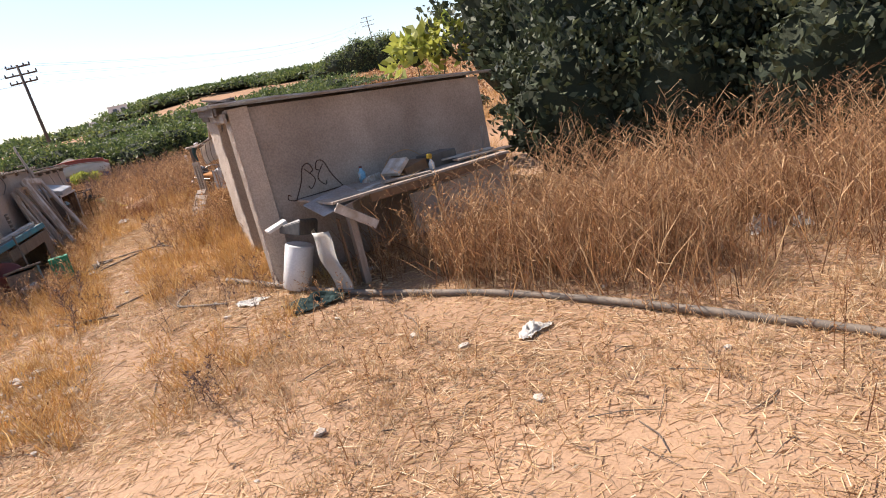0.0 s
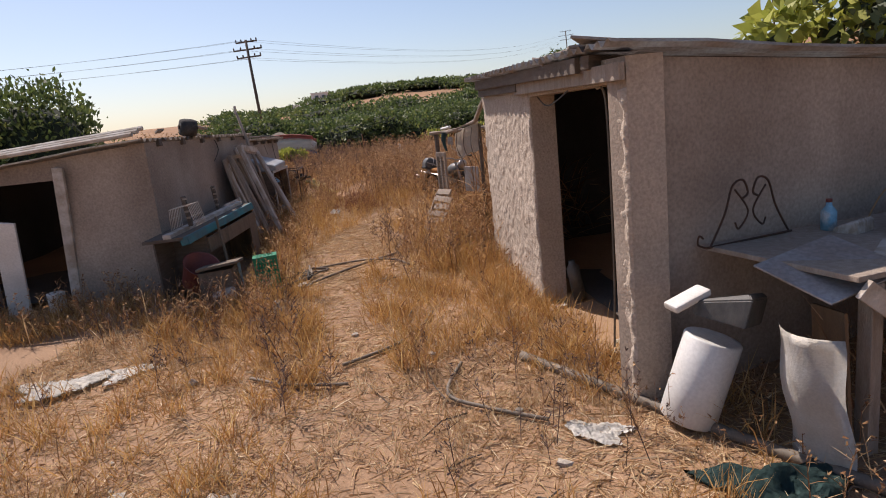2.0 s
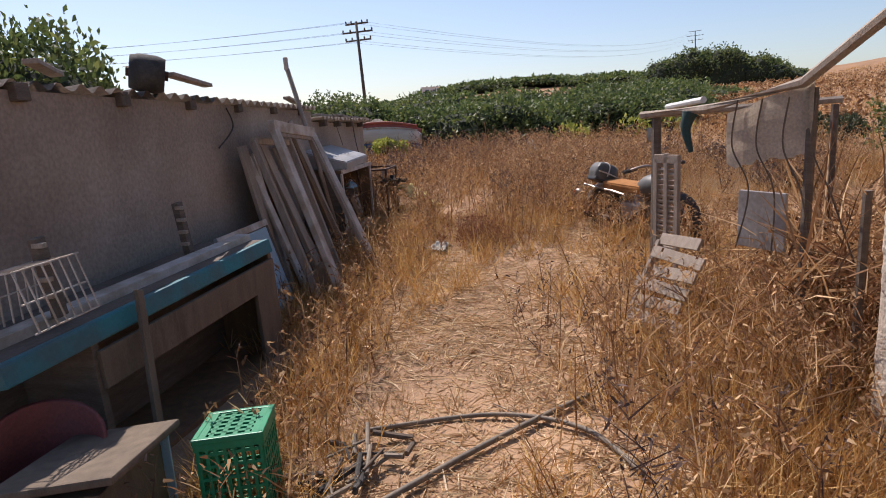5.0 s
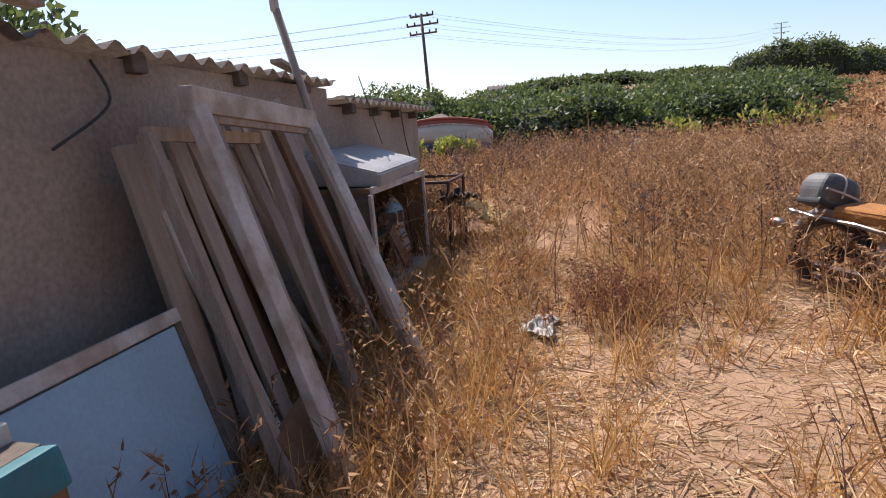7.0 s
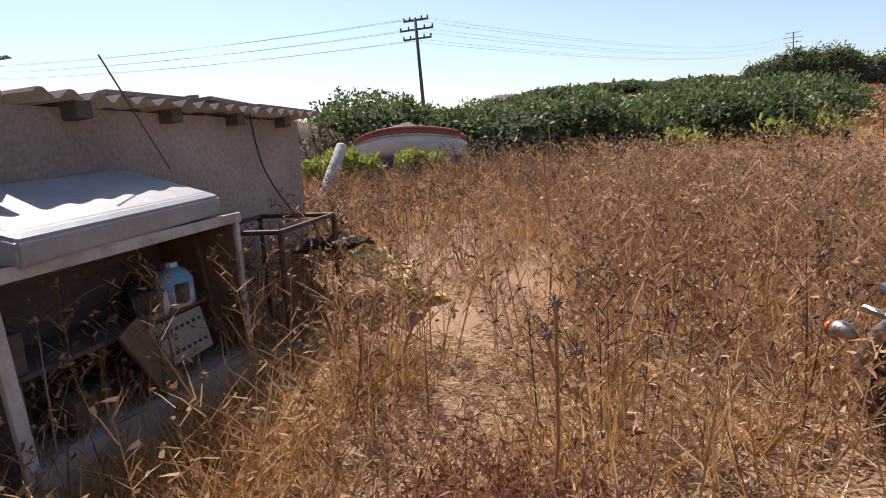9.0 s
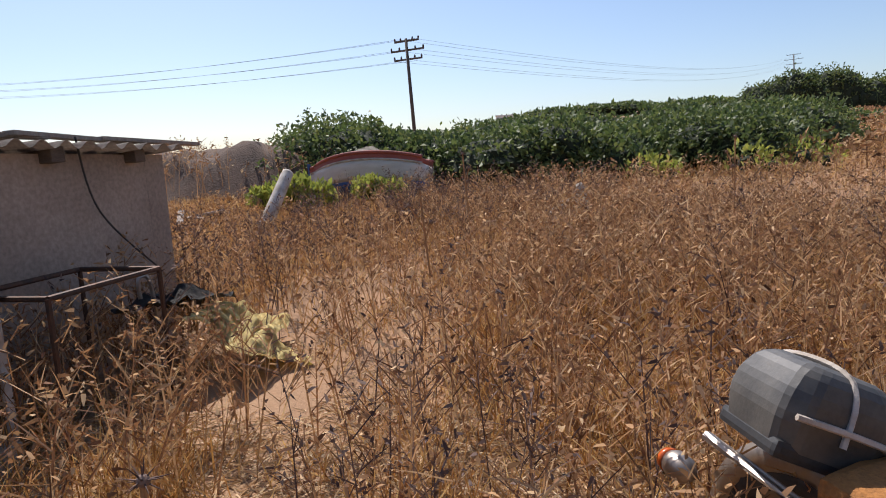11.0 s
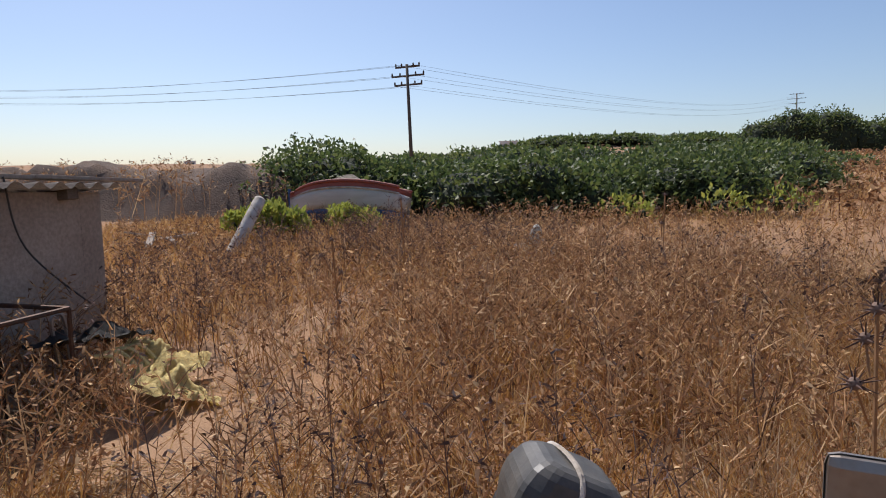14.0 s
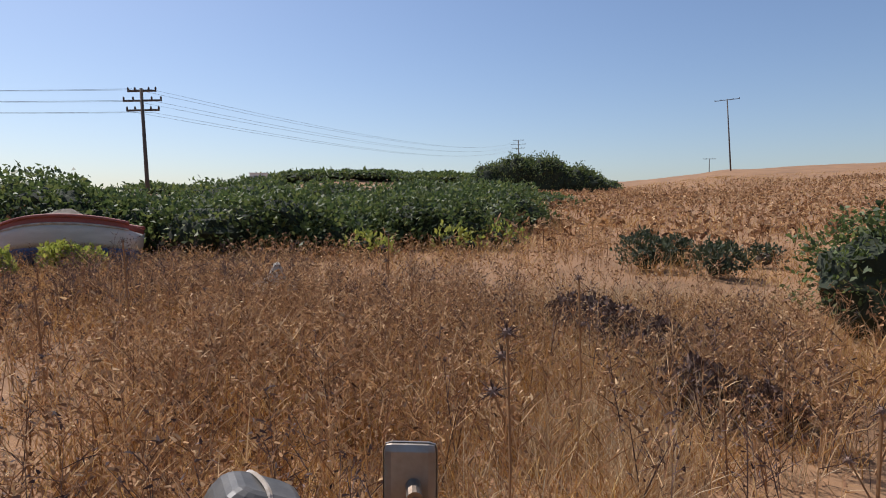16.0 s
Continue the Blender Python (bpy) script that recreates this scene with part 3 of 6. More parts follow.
for s, z0, z1, c in ((2.5, 1.95, 2.25, 0.12), (6.45, 1.35, 2.2, 0.3)):
    thing("hanging_cable", Rod(curve_pts([PL(s, 0.03, z1), PL(s + c * 0.3, 0.05, (z0 + z1) / 2), PL(s - (0.25 if c < 0.2 else -0.55), 0.05, z0)]), 0.006, 5), M_RUBBER,
          "thin black cable hanging down the wall", "cable", group="hanging cables")
thing("antenna_rod", Rod([PL(5.13, 0.10, 2.35), PL(5.45, 0.14, 1.84)], 0.004, 5), M_TWIG, "thin bent rod leaning over the wall", "rod")

# ---- bench of salvaged boards by the long wall ----
zg = GL(0.6, 0.5)
bench = empty("salvage_bench", frameL(0.57, 0.36, zg - 0.02, 0, 2.5, -7), "makeshift bench of old cupboard boards with a turquoise front rail", "bench")
# Top, one side and back get dark timber to deepen the shade here.
part("bench_top", Bx((1.95, 0.46, 0.035), pose(0, -0.08, 0.745, 2, 0, 0)), M_BEAM, bench, "weathered bench top coloured dark for the shade")
part("back_strip", Bx((1.95, 0.09, 0.05), pose(0, 0.0, 0.785, 0, 0, -1.5)), M_WHITEWOOD, bench, "flaking white strip")
part("front_rail", Bx((1.95, 0.10, 0.09), pose(0, 0.16, 0.725, 12, 0, 0), 0.012), M_TURQ, bench, "faded turquoise rail")
part("side_panel", Bx((0.04, 0.44, 0.68), pose(-0.95, -0.02, 0.35)), M_WOOD2, bench)
part("side_panel", Bx((0.04, 0.44, 0.68), pose(0.55, -0.02, 0.35)), M_BEAM, bench)
part("cupboard_front", Bx((1.5, 0.025, 0.17), pose(-0.2, 0.21, 0.57, 0, 0, 0)), M_PLY, bench)
part("cupboard_front", Bx((0.24, 0.025, 0.52), pose(-0.83, 0.21, 0.24, 0, 0, 0)), M_PLY, bench)
part("cupboard_back", Bx((1.9, 0.02, 0.7), pose(0, -0.2, 0.38)), M_BEAM, bench)
part("foot", Bx((1.9, 0.44, 0.06), pose(0, 0, 0.02)), M_WOOD2, bench)
for s in (-0.02, 1.08):
    post = empty("notched_post", frameL(s, 0.33, zg + 0.76), "dark notched timber post standing on the bench", "post", group="notched posts")
    part("post", Bx((0.055, 0.04, 0.34), pose(0, 0, 0.17, 4, 5, 0), 0.004), M_BEAM, post)
    for k in range(4):
        part("peg", Bx((0.03, 0.05, 0.02), pose(0.03, 0.012, 0.1 + 0.07 * k), 0.003), M_WOOD, post)
cage = empty("wire_rack", frameL(-0.16, 0.36, zg + 0.775), "bent white wire basket on the bench", "wire basket")
for k in range(8):
    x = -0.17 + k * 0.048
    part("wire", Rod([(x, -0.12, 0), (x + 0.02, -0.10, 0.22), (x + 0.02, 0.10, 0.25), (x, 0.15, 0.02)], 0.004, 4), M_WHITEWOOD, cage)
for y, z in ((-0.11, 0.12), (0.12, 0.13), (-0.10, 0.22), (0.10, 0.25), (0.15, 0.02)):
    part("wire", Rod([(-0.17, y, z), (0.19, y, z)], 0.004, 4), M_WHITEWOOD, cage)
tub = empty("red_tub", frameL(-0.36, 0.40, zg + 0.12), "faded red plastic tub lying tilted by the bench", "tub")
bmt = lathe([(0.16, 0), (0.18, 0.01), (0.23, 0.28), (0.245, 0.29), (0.225, 0.285), (0.17, 0.03)], 20)
part("tub_body", bmt, M_RED, tub, smooth=True, m=pose(0, 0, 0.05, -28, 18, 0) @ Matrix.Diagonal((0.95, 0.8, 0.95, 1)))
cup = empty("small_cabinet", frameL(-0.47, 0.70, GL(-0.47, 0.7)), "battered low cabinet with a curled board top", "cabinet")
part("cabinet_body", Bx((0.46, 0.34, 0.36), pose(0, 0, 0.17, 2, -4, 8), 0.006), M_PLY, cup)
part("cabinet_top", Bx((0.54, 0.42, 0.03), pose(-0.02, 0.02, 0.385, 5, -7, 8), 0.01), M_PLY, cup)
part("side_panel", Bx((0.012, 0.33, 0.34), pose(-0.242, 0.0, 0.17, 2, -4, 8), 0.002), M_BLUEG, cup, "pale blue side panel")
thing("thin_board", Bx((0.05, 0.02, 0.75), None, 0.004), M_PLY, "thin wooden board leaning at the bench", "board", frameL(0.12, 0.62, zg + 0.45, 10, -16, 0))
thing("pale_bucket", lathe([(0.08, 0), (0.09, 0.0), (0.115, 0.2), (0.12, 0.21), (0.105, 0.2), (0.085, 0.03)], 16), M_WHITEWOOD, "grimy pale plastic bucket in the grass", "bucket",
      frameL(-0.80, 0.86, GL(-0.8, 0.86), 10, 6, 0), smooth=True)
sink = empty("blue_panel", frameL(2.0, 0.36, GL(2.1, 0.4)), "pale blue enamel panel leaning in a dark frame", "panel")
part("panel_sheet", Bx((0.80, 0.02, 0.62), pose(0, 0, 0.36, 16, 0, 0), 0.004), M_BLUEG, sink)
for x, z, sx, sz in ((-0.41, 0.36, 0.035, 0.68), (0.41, 0.36, 0.035, 0.68), (0, 0.69, 0.86, 0.05)):
    part("rim", Bx((sx, 0.03, sz), pose(x, 0.0 if z < 0.6 else -0.09, z, 16, 0, 0), 0.004), M_BEAM if z < 0.6 else M_WHITEWOOD, sink)
thing("cork_board", Bx((0.30, 0.04, 0.26), None, 0.004), M_WOOD2, "brown framed board propped in the weeds", "board", frameL(2.55, 0.66, GL(2.5, 0.7) + 0.14, 22, 10, 0))

# ---- the green crate, on end ----
def crate_mesh():
    """A vented crate standing on end: 0.30 x 0.26 x 0.42 m; each side an open lattice."""
    ob = empty("green_crate", Matrix.Identity(4), "bright green vented plastic crate standing on end", "crate")
    def lattice(nm, w, h, m, nv, nh, bar=0.012):
        bm = bmesh.new()
        for k in range(nv + 1):
            box(bm, (bar, 0.012, h), m @ pose(-w / 2 + bar / 2 + k * (w - bar) / nv, 0, h / 2))
        for k in range(nh + 1):
            box(bm, (w, 0.010, bar), m @ pose(0, 0.001, bar / 2 + k * (h - bar) / nh))
        for z in (0.018, h - 0.018):
            box(bm, (w + 0.01, 0.018, 0.036), m @ pose(0, 0, z))
        part(nm, bm, M_GREEN, ob)
    w, d, h = 0.25, 0.24, 0.40
    lattice("crate_side", w, h, pose(0, d / 2, 0), 7, 8)
    lattice("crate_side", w, h, pose(0, -d / 2, 0), 7, 8)
    lattice("crate_side", d, h, pose(w / 2, 0, 0, 0, 0, 90), 7, 8)
    lattice("crate_side", d, h, pose(-w / 2, 0, 0, 0, 0, 90), 7, 8)
    lattice("crate_end", w, d, pose(0, d / 2, h, 90, 0, 0), 6, 5, 0.018)
    bm = bmesh.new()
    for x in (-w / 2, w / 2):
        box(bm, (0.022, d + 0.02, 0.022), pose(x, 0, h), 0.004)
    for y in (-d / 2, d / 2):
        box(bm, (w + 0.02, 0.022, 0.022), pose(0, y, h), 0.004)
    part("rim", bm, M_GREEN, ob)
    return ob


crate = crate_mesh()
crate.matrix_world = frameL(-0.20, 1.15, GL(-0.2, 1.1) - 0.02, 2, -3, 12)

# ---- old frames and planks leaning on the long wall ----
door_frame = empty("old_door_frame", frameL(3.08, 0.0, GL(3.1, 0.6)), "peeling white door frame leaning on the wall", "door frame")
for (x0, o0), (x1, o1, z1) in (((0.56, 0.82), (0.52, 0.37, 1.40)), ((-0.36, 0.92), (-0.49, 0.35, 1.33))):
    way = Vector((x1 - x0, o1 - o0, z1))
    m = Matrix.Translation(Vector((x0, o0, 0)) + way * 0.5) @ way.to_track_quat("Z", "Y").to_matrix().to_4x4()
    part("upright", Bx((0.085, 0.05, way.length), m, 0.006), M_WHITEWOOD, door_frame)
    side = -0.055 if x0 > 0 else 0.055
    part("stop", Bx((0.03, 0.035, way.length - 0.06), m @ pose(side, 0.0, -0.03), 0.004), M_WOOD, door_frame)
way = Vector((-1.01, -0.02, -0.07))
m = Matrix.Translation((0.015, 0.36, 1.375)) @ way.to_track_quat("X", "Z").to_matrix().to_4x4()
part("head", Bx((1.10, 0.055, 0.09), m, 0.006), M_WHITEWOOD, door_frame)
part("stop", Bx((0.98, 0.035, 0.03), m @ pose(0, 0, -0.06), 0.004), M_WOOD, door_frame)
second = empty("old_sash_frame", frameL(2.98, 0.0, GL(3.0, 0.5)), "bare grey timber frame leaning behind the white one", "frame")
for x0, x1 in ((0.60, 0.50), (-0.10, -0.30)):
    part("upright", Rod([(x0, 0.68, 0.0), (x1, 0.22, 1.30)], 0.035, 4), M_WOOD, second)
part("head", Rod([(0.50, 0.22, 1.30), (-0.30, 0.22, 1.26)], 0.035, 4), M_WOOD, second)
for k, (s, w, t, r, m) in enumerate(((3.02, 0.10, 1.3, -6, M_WOOD), (3.2, 0.13, 1.25, -3, M_WOOD), (3.36, 0.16, 1.0, -8, M_WOOD2), (3.5, 0.08, 1.35, -2, M_WOOD), (3.6, 0.06, 1.22, -9, M_WOOD), (2.75, 0.14, 1.28, -7, M_WOOD), (2.86, 0.09, 1.18, -4, M_WHITEWOOD),
                                     (3.7, 0.05, 1.15, -12, M_WOOD), (3.78, 0.09, 1.38, 0, M_WOOD), (3.92, 0.07, 1.3, -4, M_WOOD2), (4.02, 0.11, 1.42, 1, M_WOOD), (2.92, 0.05, 1.2, -10, M_WHITEWOOD),
                                     (3.44, 0.03, 0.95, 10, M_WHITEWOOD), (3.3, 0.05, 1.1, 4, M_WOOD), (3.1, 0.2, 1.15, -5, M_WOOD2), (3.55, 0.12, 1.2, 3, M_WOOD), (3.66, 0.04, 1.4, 6, M_WHITEWOOD), (3.84, 0.05, 1.1, 8, M_WOOD2), (3.96, 0.03, 1.35, -2, M_WOOD))):
    lean = 14 + 4 * math.sin(k * 2.2)
    foot = 0.10 + t * math.tan(radians(lean))
    thing("leaning_plank", Bx((w, 0.028, t / math.cos(radians(lean))), None, 0.004), m, "weathered grey plank leaning on the shed wall", "plank",
          frameL(s - 0.2, 0.06 + foot / 2, GL(s, 0.3) + t / 2, lean, r + 10, 0), group="planks leaning on the wall")

# ---- white hood on an old cabinet, full of junk ----
zc = GL(4.8, 0.3) + 0.02
cab = empty("junk_cabinet", frameL(4.81, 0.22, zc), "open old cabinet with a pale frame standing by the wall", "cabinet")
# Back, one side and shelf use dark timber as the shade inside the cabinet.
part("cabinet_back", Bx((1.3, 0.02, 0.72), pose(0, -0.215, 0.42)), M_BEAM, cab)
part("cabinet_side", Bx((0.03, 0.44, 0.74), pose(-0.65, 0.0, 0.42)), M_WOOD2, cab)
part("cabinet_side", Bx((0.03, 0.44, 0.74), pose(0.65, 0.0, 0.42)), M_BEAM, cab)
part("cabinet_top", Bx((1.36, 0.46, 0.03), pose(0, 0.0, 0.80)), M_WOOD2, cab)
part("cabinet_floor", Bx((1.3, 0.44, 0.05), pose(0, 0, 0.12)), M_WOOD, cab)
part("plinth", Bx((1.3, 0.06, 0.20), pose(0, 0.24, 0.06, 0, -3, 0)), M_SHEET, cab)
part("front_trim", Bx((1.36, 0.02, 0.045), pose(0, 0.24, 0.80)), M_WHITEWOOD, cab)
part("front_trim", Bx((0.05, 0.02, 0.72), pose(0.66, 0.235, 0.42, 0, 4, 0)), M_WHITEWOOD, cab)
part("front_trim", Bx((0.035, 0.02, 0.72), pose(-0.65, 0.235, 0.42)), M_WHITEWOOD, cab)
part("shelf", Bx((1.24, 0.30, 0.02), pose(0, -0.06, 0.42)), M_BEAM, cab)


def hood_mesh():
    """A pressed cover with sloping top and a deep rim."""
    bm = bmesh.new()
    lo = [bm.verts.new(v) for v in ((-0.62, -0.32, 0), (0.62, -0.32, 0), (0.62, 0.36, 0), (-0.62, 0.36, 0))]
    md = [bm.verts.new(v) for v in ((-0.62, -0.32, 0.22), (0.62, -0.32, 0.22), (0.62, 0.36, 0.10), (-0.62, 0.36, 0.10))]
    hi = [bm.verts.new(v) for v in ((-0.55, -0.26, 0.25), (0.55, -0.26, 0.25), (0.57, 0.30, 0.125), (-0.57, 0.30, 0.125))]
    for a, b in ((lo, md), (md, hi)):
        for j in range(4):
            bm.faces.new((a[j], a[(j + 1) % 4], b[(j + 1) % 4], b[j]))
    bm.faces.new(hi)
    bm.faces.new(lo[::-1])
    bmesh.ops.bevel(bm, geom=bm.edges[:], offset=0.012, segments=2, affect="EDGES")
    return bm


thing("white_hood", hood_mesh(), M_HOOD, "dusty grey-white enamel appliance cover lying on the cabinet", "appliance cover", frameL(4.78, 0.22, zc + 0.835, -3, 1, 2) @ Matrix.Diagonal((0.92, 0.7, 0.85, 1)))
jug = empty("plastic_jug", frameL(5.20, 0.26, zc + 0.43) @ Matrix.Diagonal((1.25, 0.9, 0.8, 1)), "pale blue printed plastic jug in the cabinet", "jug")
part("jug_body", lathe([(0.07, 0), (0.085, 0.01), (0.085, 0.15), (0.06, 0.2), (0.025, 0.23)], 16), M_BLUEP, jug, smooth=True)
part("cap", lathe([(0.027, 0.23), (0.027, 0.255)], 10), M_WHITE, jug)
thing("white_tin", lathe([(0.06, 0), (0.06, 0.11), (0.062, 0.115), (0.05, 0.11)], 14), M_WHITE, "small white tin in the cabinet", "tin", frameL(5.02, 0.28, zc + 0.43, 8, 0, 0) @ Matrix.Diagonal((1.2, 1.2, 0.85, 1)), smooth=True)
per = empty("perforated_panel", frameL(5.08, 0.36, zc + 0.21, 14, 0, 0), "tan perforated panel propped in the cabinet", "panel")
part("panel_sheet", Bx((0.42, 0.015, 0.20), pose(0, 0, 0.1)), M_SHEET, per)
# Dark raised bits stand in for the shade inside the slots.
for z in (0.05, 0.15):
    for k in range(9):
        part("slot", Bx((0.02, 0.004, 0.014), pose(-0.17 + k * 0.042, 0.009, z), 0.0), M_SLOT, per)
thing("rust_board", Bx((0.12, 0.02, 0.42), None, 0.004), M_WOOD2, "rust-brown board propped inside the cabinet", "board", frameL(4.82, 0.42, zc + 0.28, 14, 22, 0))
# Half the cartons or so are coloured dark to match the cabinet's inner shade.
for k in range(9):
    s, o = RNG.uniform(4.3, 5.2), RNG.uniform(0.12, 0.32)
    thing("junk_box", Bx((RNG.uniform(0.07, 0.16), 0.1, RNG.uniform(0.05, 0.16)), None, 0.006), (M_WOOD2, M_BEAM, M_GREYBOX, M_BEAM)[k % 4],
          "small dusty carton among the junk", "box", frameL(s, o, zc + (0.50 if k % 2 else 0.20), 0, 0, RNG.uniform(-30, 30)), group="junk in the cabinet")

# ---- iron table frame, torn padding and yellow sacking by the far end ----
it = empty("iron_table_frame", frameL(5.88, 0.40, GL(5.8, 0.4)), "bare rusty iron table frame in the weeds", "table frame")
cs = [(-0.34, -0.24), (0.34, -0.24), (0.34, 0.24), (-0.34, 0.24)]
for x, y in cs:
    part("leg", Rod([(x, y, 0), (x, y, 0.7)], 0.013, 6), M_IRON, it)
for (a, b), (c, d) in zip(cs, cs[1:] + cs[:1]):
    part("rail", Rod([(a, b, 0.7), (c, d, 0.7)], 0.013, 6), M_IRON, it)
thing("iron_bar", Rod([PL(5.35, 0.4, GL(5.4, 0.4)), PL(5.28, 0.32, GL(5.9, 0.4) + 0.85)], 0.012, 6), M_IRON, "rusty iron bar standing by the wall", "bar")


def rag(name, mat, label, category, m, size, seed, hgt):
    """A crumpled sheet heaped on the ground."""
    r = random.Random(seed)
    n = 22
    bm = bmesh.new()
    ph = [r.uniform(0, 6) for _ in range(8)]
    g = []
    for i in range(n):
        row = []
        for j in range(n):
            u, v = i / (n - 1) * 2 - 1, j / (n - 1) * 2 - 1
            d = max(abs(u), abs(v))
            w = 1 + 0.25 * math.sin(3 * math.atan2(v, u) + ph[0])
            h = (1 - d) * (0.6 + 0.5 * math.sin(4 * u + ph[1]) * math.sin(5 * v + ph[2])) + 0.18 * math.sin(9 * u + ph[3] + 3 * v) * math.sin(8 * v + ph[4])
            row.append(bm.verts.new((u * size[0] * w, v * size[1] * w, max(h, 0) * hgt + 0.01 + 0.02 * r.random())))
        g.append(row)
    for i in range(n - 1):
        for j in range(n - 1):
            bm.faces.new((g[i][j], g[i + 1][j], g[i + 1][j + 1], g[i][j + 1]))
    bmesh.ops.solidify(bm, geom=bm.faces[:], thickness=0.006)
    bmesh.ops.recalc_face_normals(bm, faces=bm.faces[:])
    return thing(name, bm, mat, label, category, m, smooth=True)


rag("yellow_sack", M_SACK, "torn pale yellow sacking spilling over the weeds", "sack", frameL(6.72, 0.76, GL(6.68, 0.84) + 0.17, -20, 6, 20), (0.27, 0.20), 3, 0.16)
rag("yellow_sack", M_SACK, "torn pale yellow sacking spilling over the weeds", "sack", frameL(6.58, 0.95, GL(6.5, 1.05) + 0.08, -24, 0, 50), (0.20, 0.24), 5, 0.14)
rag("torn_cushion", M_RUBBER, "dark torn cushion with matted filling", "cushion", frameL(6.55, 0.52, GL(6.5, 0.5) + 0.36, 10, -10, 0), (0.32, 0.17), 9, 0.14)
for k in range(5):
    thing("cushion_strap", Rod(curve_pts([PL(6.38 + 0.08 * k, 0.62, GL(6.5, 0.6) + 0.34), PL(6.43 + 0.08 * k, 0.70, GL(6.5, 0.6) + 0.33), PL(6.46 + 0.08 * k, 0.78, GL(6.5, 0.7) + 0.24)]), 0.012, 6), M_SACK,
          "pale torn strip of cushion filling", "cushion filling", group="torn cushion filling")
thing("metal_handle", Rod(curve_pts([PL(6.32, 0.45, GL(6.3, 0.4) + 0.30), PL(6.30, 0.44, GL(6.3, 0.4) + 0.56), PL(6.36, 0.46, GL(6.3, 0.4) + 0.57), PL(6.38, 0.47, GL(6.3, 0.4) + 0.32)]), 0.012, 6), M_CHROME, "bent metal hoop behind the sacking", "handle")


# ---- work table against the shed front ----
def PF(s, o, z):
    p = RB + FU * s + FN * o
    return Vector((p.x, p.y, z))


def frameF(s, o, z, rx=0, ry=0, rz=0):
    """A pose by the shed front: x along it, -y out from it."""
    return Matrix.Translation(PF(s, o, z)) @ Matrix.Rotation(math.atan2(FU.y, FU.x), 4, "Z") @ pose(0, 0, 0, rx, ry, rz)


ZT = 1.30
tab = empty("work_table", frameF(1.6, 0.55, gz(*PF(1.6, 0.55, 0).xy)), "makeshift table of grey boards heaped with junk", "table")
h = ZT - gz(*PF(1.6, 0.55, 0).xy)
part("tabletop", Bx((2.5, 1.0, 0.03), pose(0.1, 0, h - 0.02, 0, 1.5, 0), 0.006), M_WOOD, tab)
part("front_edge", Bx((2.0, 0.04, 0.09), pose(0.3, -0.49, h - 0.08, 0, 1.5, 0), 0.006), M_WOOD2, tab)
for x in (-0.95, 0.25, 1.3):
    part("leg", Bx((0.08, 0.08, h + 0.1), pose(x, -0.42, h / 2 - 0.1), 0.008), M_WOOD, tab)
part("lower_panel", Bx((1.5, 0.03, 0.5), pose(0.6, -0.40, h - 0.42), 0.006), M_SHEET, tab)
part("tin_flap", Bx((0.55, 0.45, 0.012), pose(-1.0, -0.24, h + 0.0, 14, -8, 0), 0.004), M_TIN, tab, "bent pale tin sheet")
thing("white_drum", lathe([(0.15, 0), (0.16, 0.012), (0.16, 0.5), (0.15, 0.512), (0.13, 0.505)], 24), M_WHITE, "white metal drum leaning by the table", "drum",
      pose(-1.93, 9.34, gz(-1.93, 9.34) + 0.03, -6, 17, 0), smooth=True)
gal = empty("foam_sheet", frameF(0.30, 0.93, gz(-1.45, 9.2) + 0.0, 0, 0, 0), "curled pale blue-grey sheet leaning on the table end", "sheet")
bm = bmesh.new()
gr = [[bm.verts.new((0.02 * math.sin(k * 0.7) + 0.10 * (j / 9 - 0.5) ** 2 * 4 - 0.12 * k / 12, -0.18 + 0.36 * j / 9, 0.72 * k / 12)) for j in range(10)] for k in range(13)]
for k in range(12):
    for j in range(9):
        bm.faces.new((gr[k][j], gr[k][j + 1], gr[k + 1][j + 1], gr[k + 1][j]))
bmesh.ops.solidify(bm, geom=bm.faces[:], thickness=0.012)
part("curled_panel", bm, M_FOAM, gal, smooth=True)
thing("grey_tray", hood_mesh(), M_GREYBOX, "upturned grey tray between the table and the wall", "tray", frameF(0.22, 0.50, 1.02, 10, 14, 30) @ Matrix.Diagonal((0.26, 0.4, 0.7, 1)))
thing("broken_tray", Bx((0.24, 0.10, 0.04), None, 0.012), M_FOAM, "broken white foam tray on the junk", "foam piece", frameF(0.02, 0.42, 1.16, 6, -14, 0))
thing("hanging_board", Bx((0.10, 0.03, 0.5), None, 0.004), M_WHITEWOOD, "short white board hanging off the table edge", "board", frameF(0.66, 1.1, 1.12, -8, 128, -20))
thing("rusty_sheet", Bx((0.28, 0.02, 0.72), None, 0.004), M_WOOD2, "rust-brown sheet standing under the table end", "sheet", frameF(0.55, 0.85, gz(-1.3, 9.3) + 0.38, 0, 6, 70))

# scrolled iron bedhead piece on the table
sc = empty("iron_scroll", frameF(0.75, 0.14, ZT + 0.005), "black wrought-iron scroll standing on the table by the wall", "ironwork")
for sgn in (-1, 1):
    part("scroll", Rod(curve_pts([(sgn * 0.31, 0, 0.02), (sgn * 0.2, 0, 0.2), (sgn * 0.14, 0, 0.36), (sgn * 0.06, 0, 0.39), (sgn * 0.02, 0, 0.31), (sgn * 0.06, 0, 0.28)]), 0.007, 6), M_IRON, sc)
    part("scroll", Rod(curve_pts([(sgn * 0.12, 0, 0.34), (sgn * 0.02, 0, 0.2), (sgn * 0.09, 0, 0.10), (sgn * 0.12, 0, 0.14)]), 0.006, 6), M_IRON, sc)
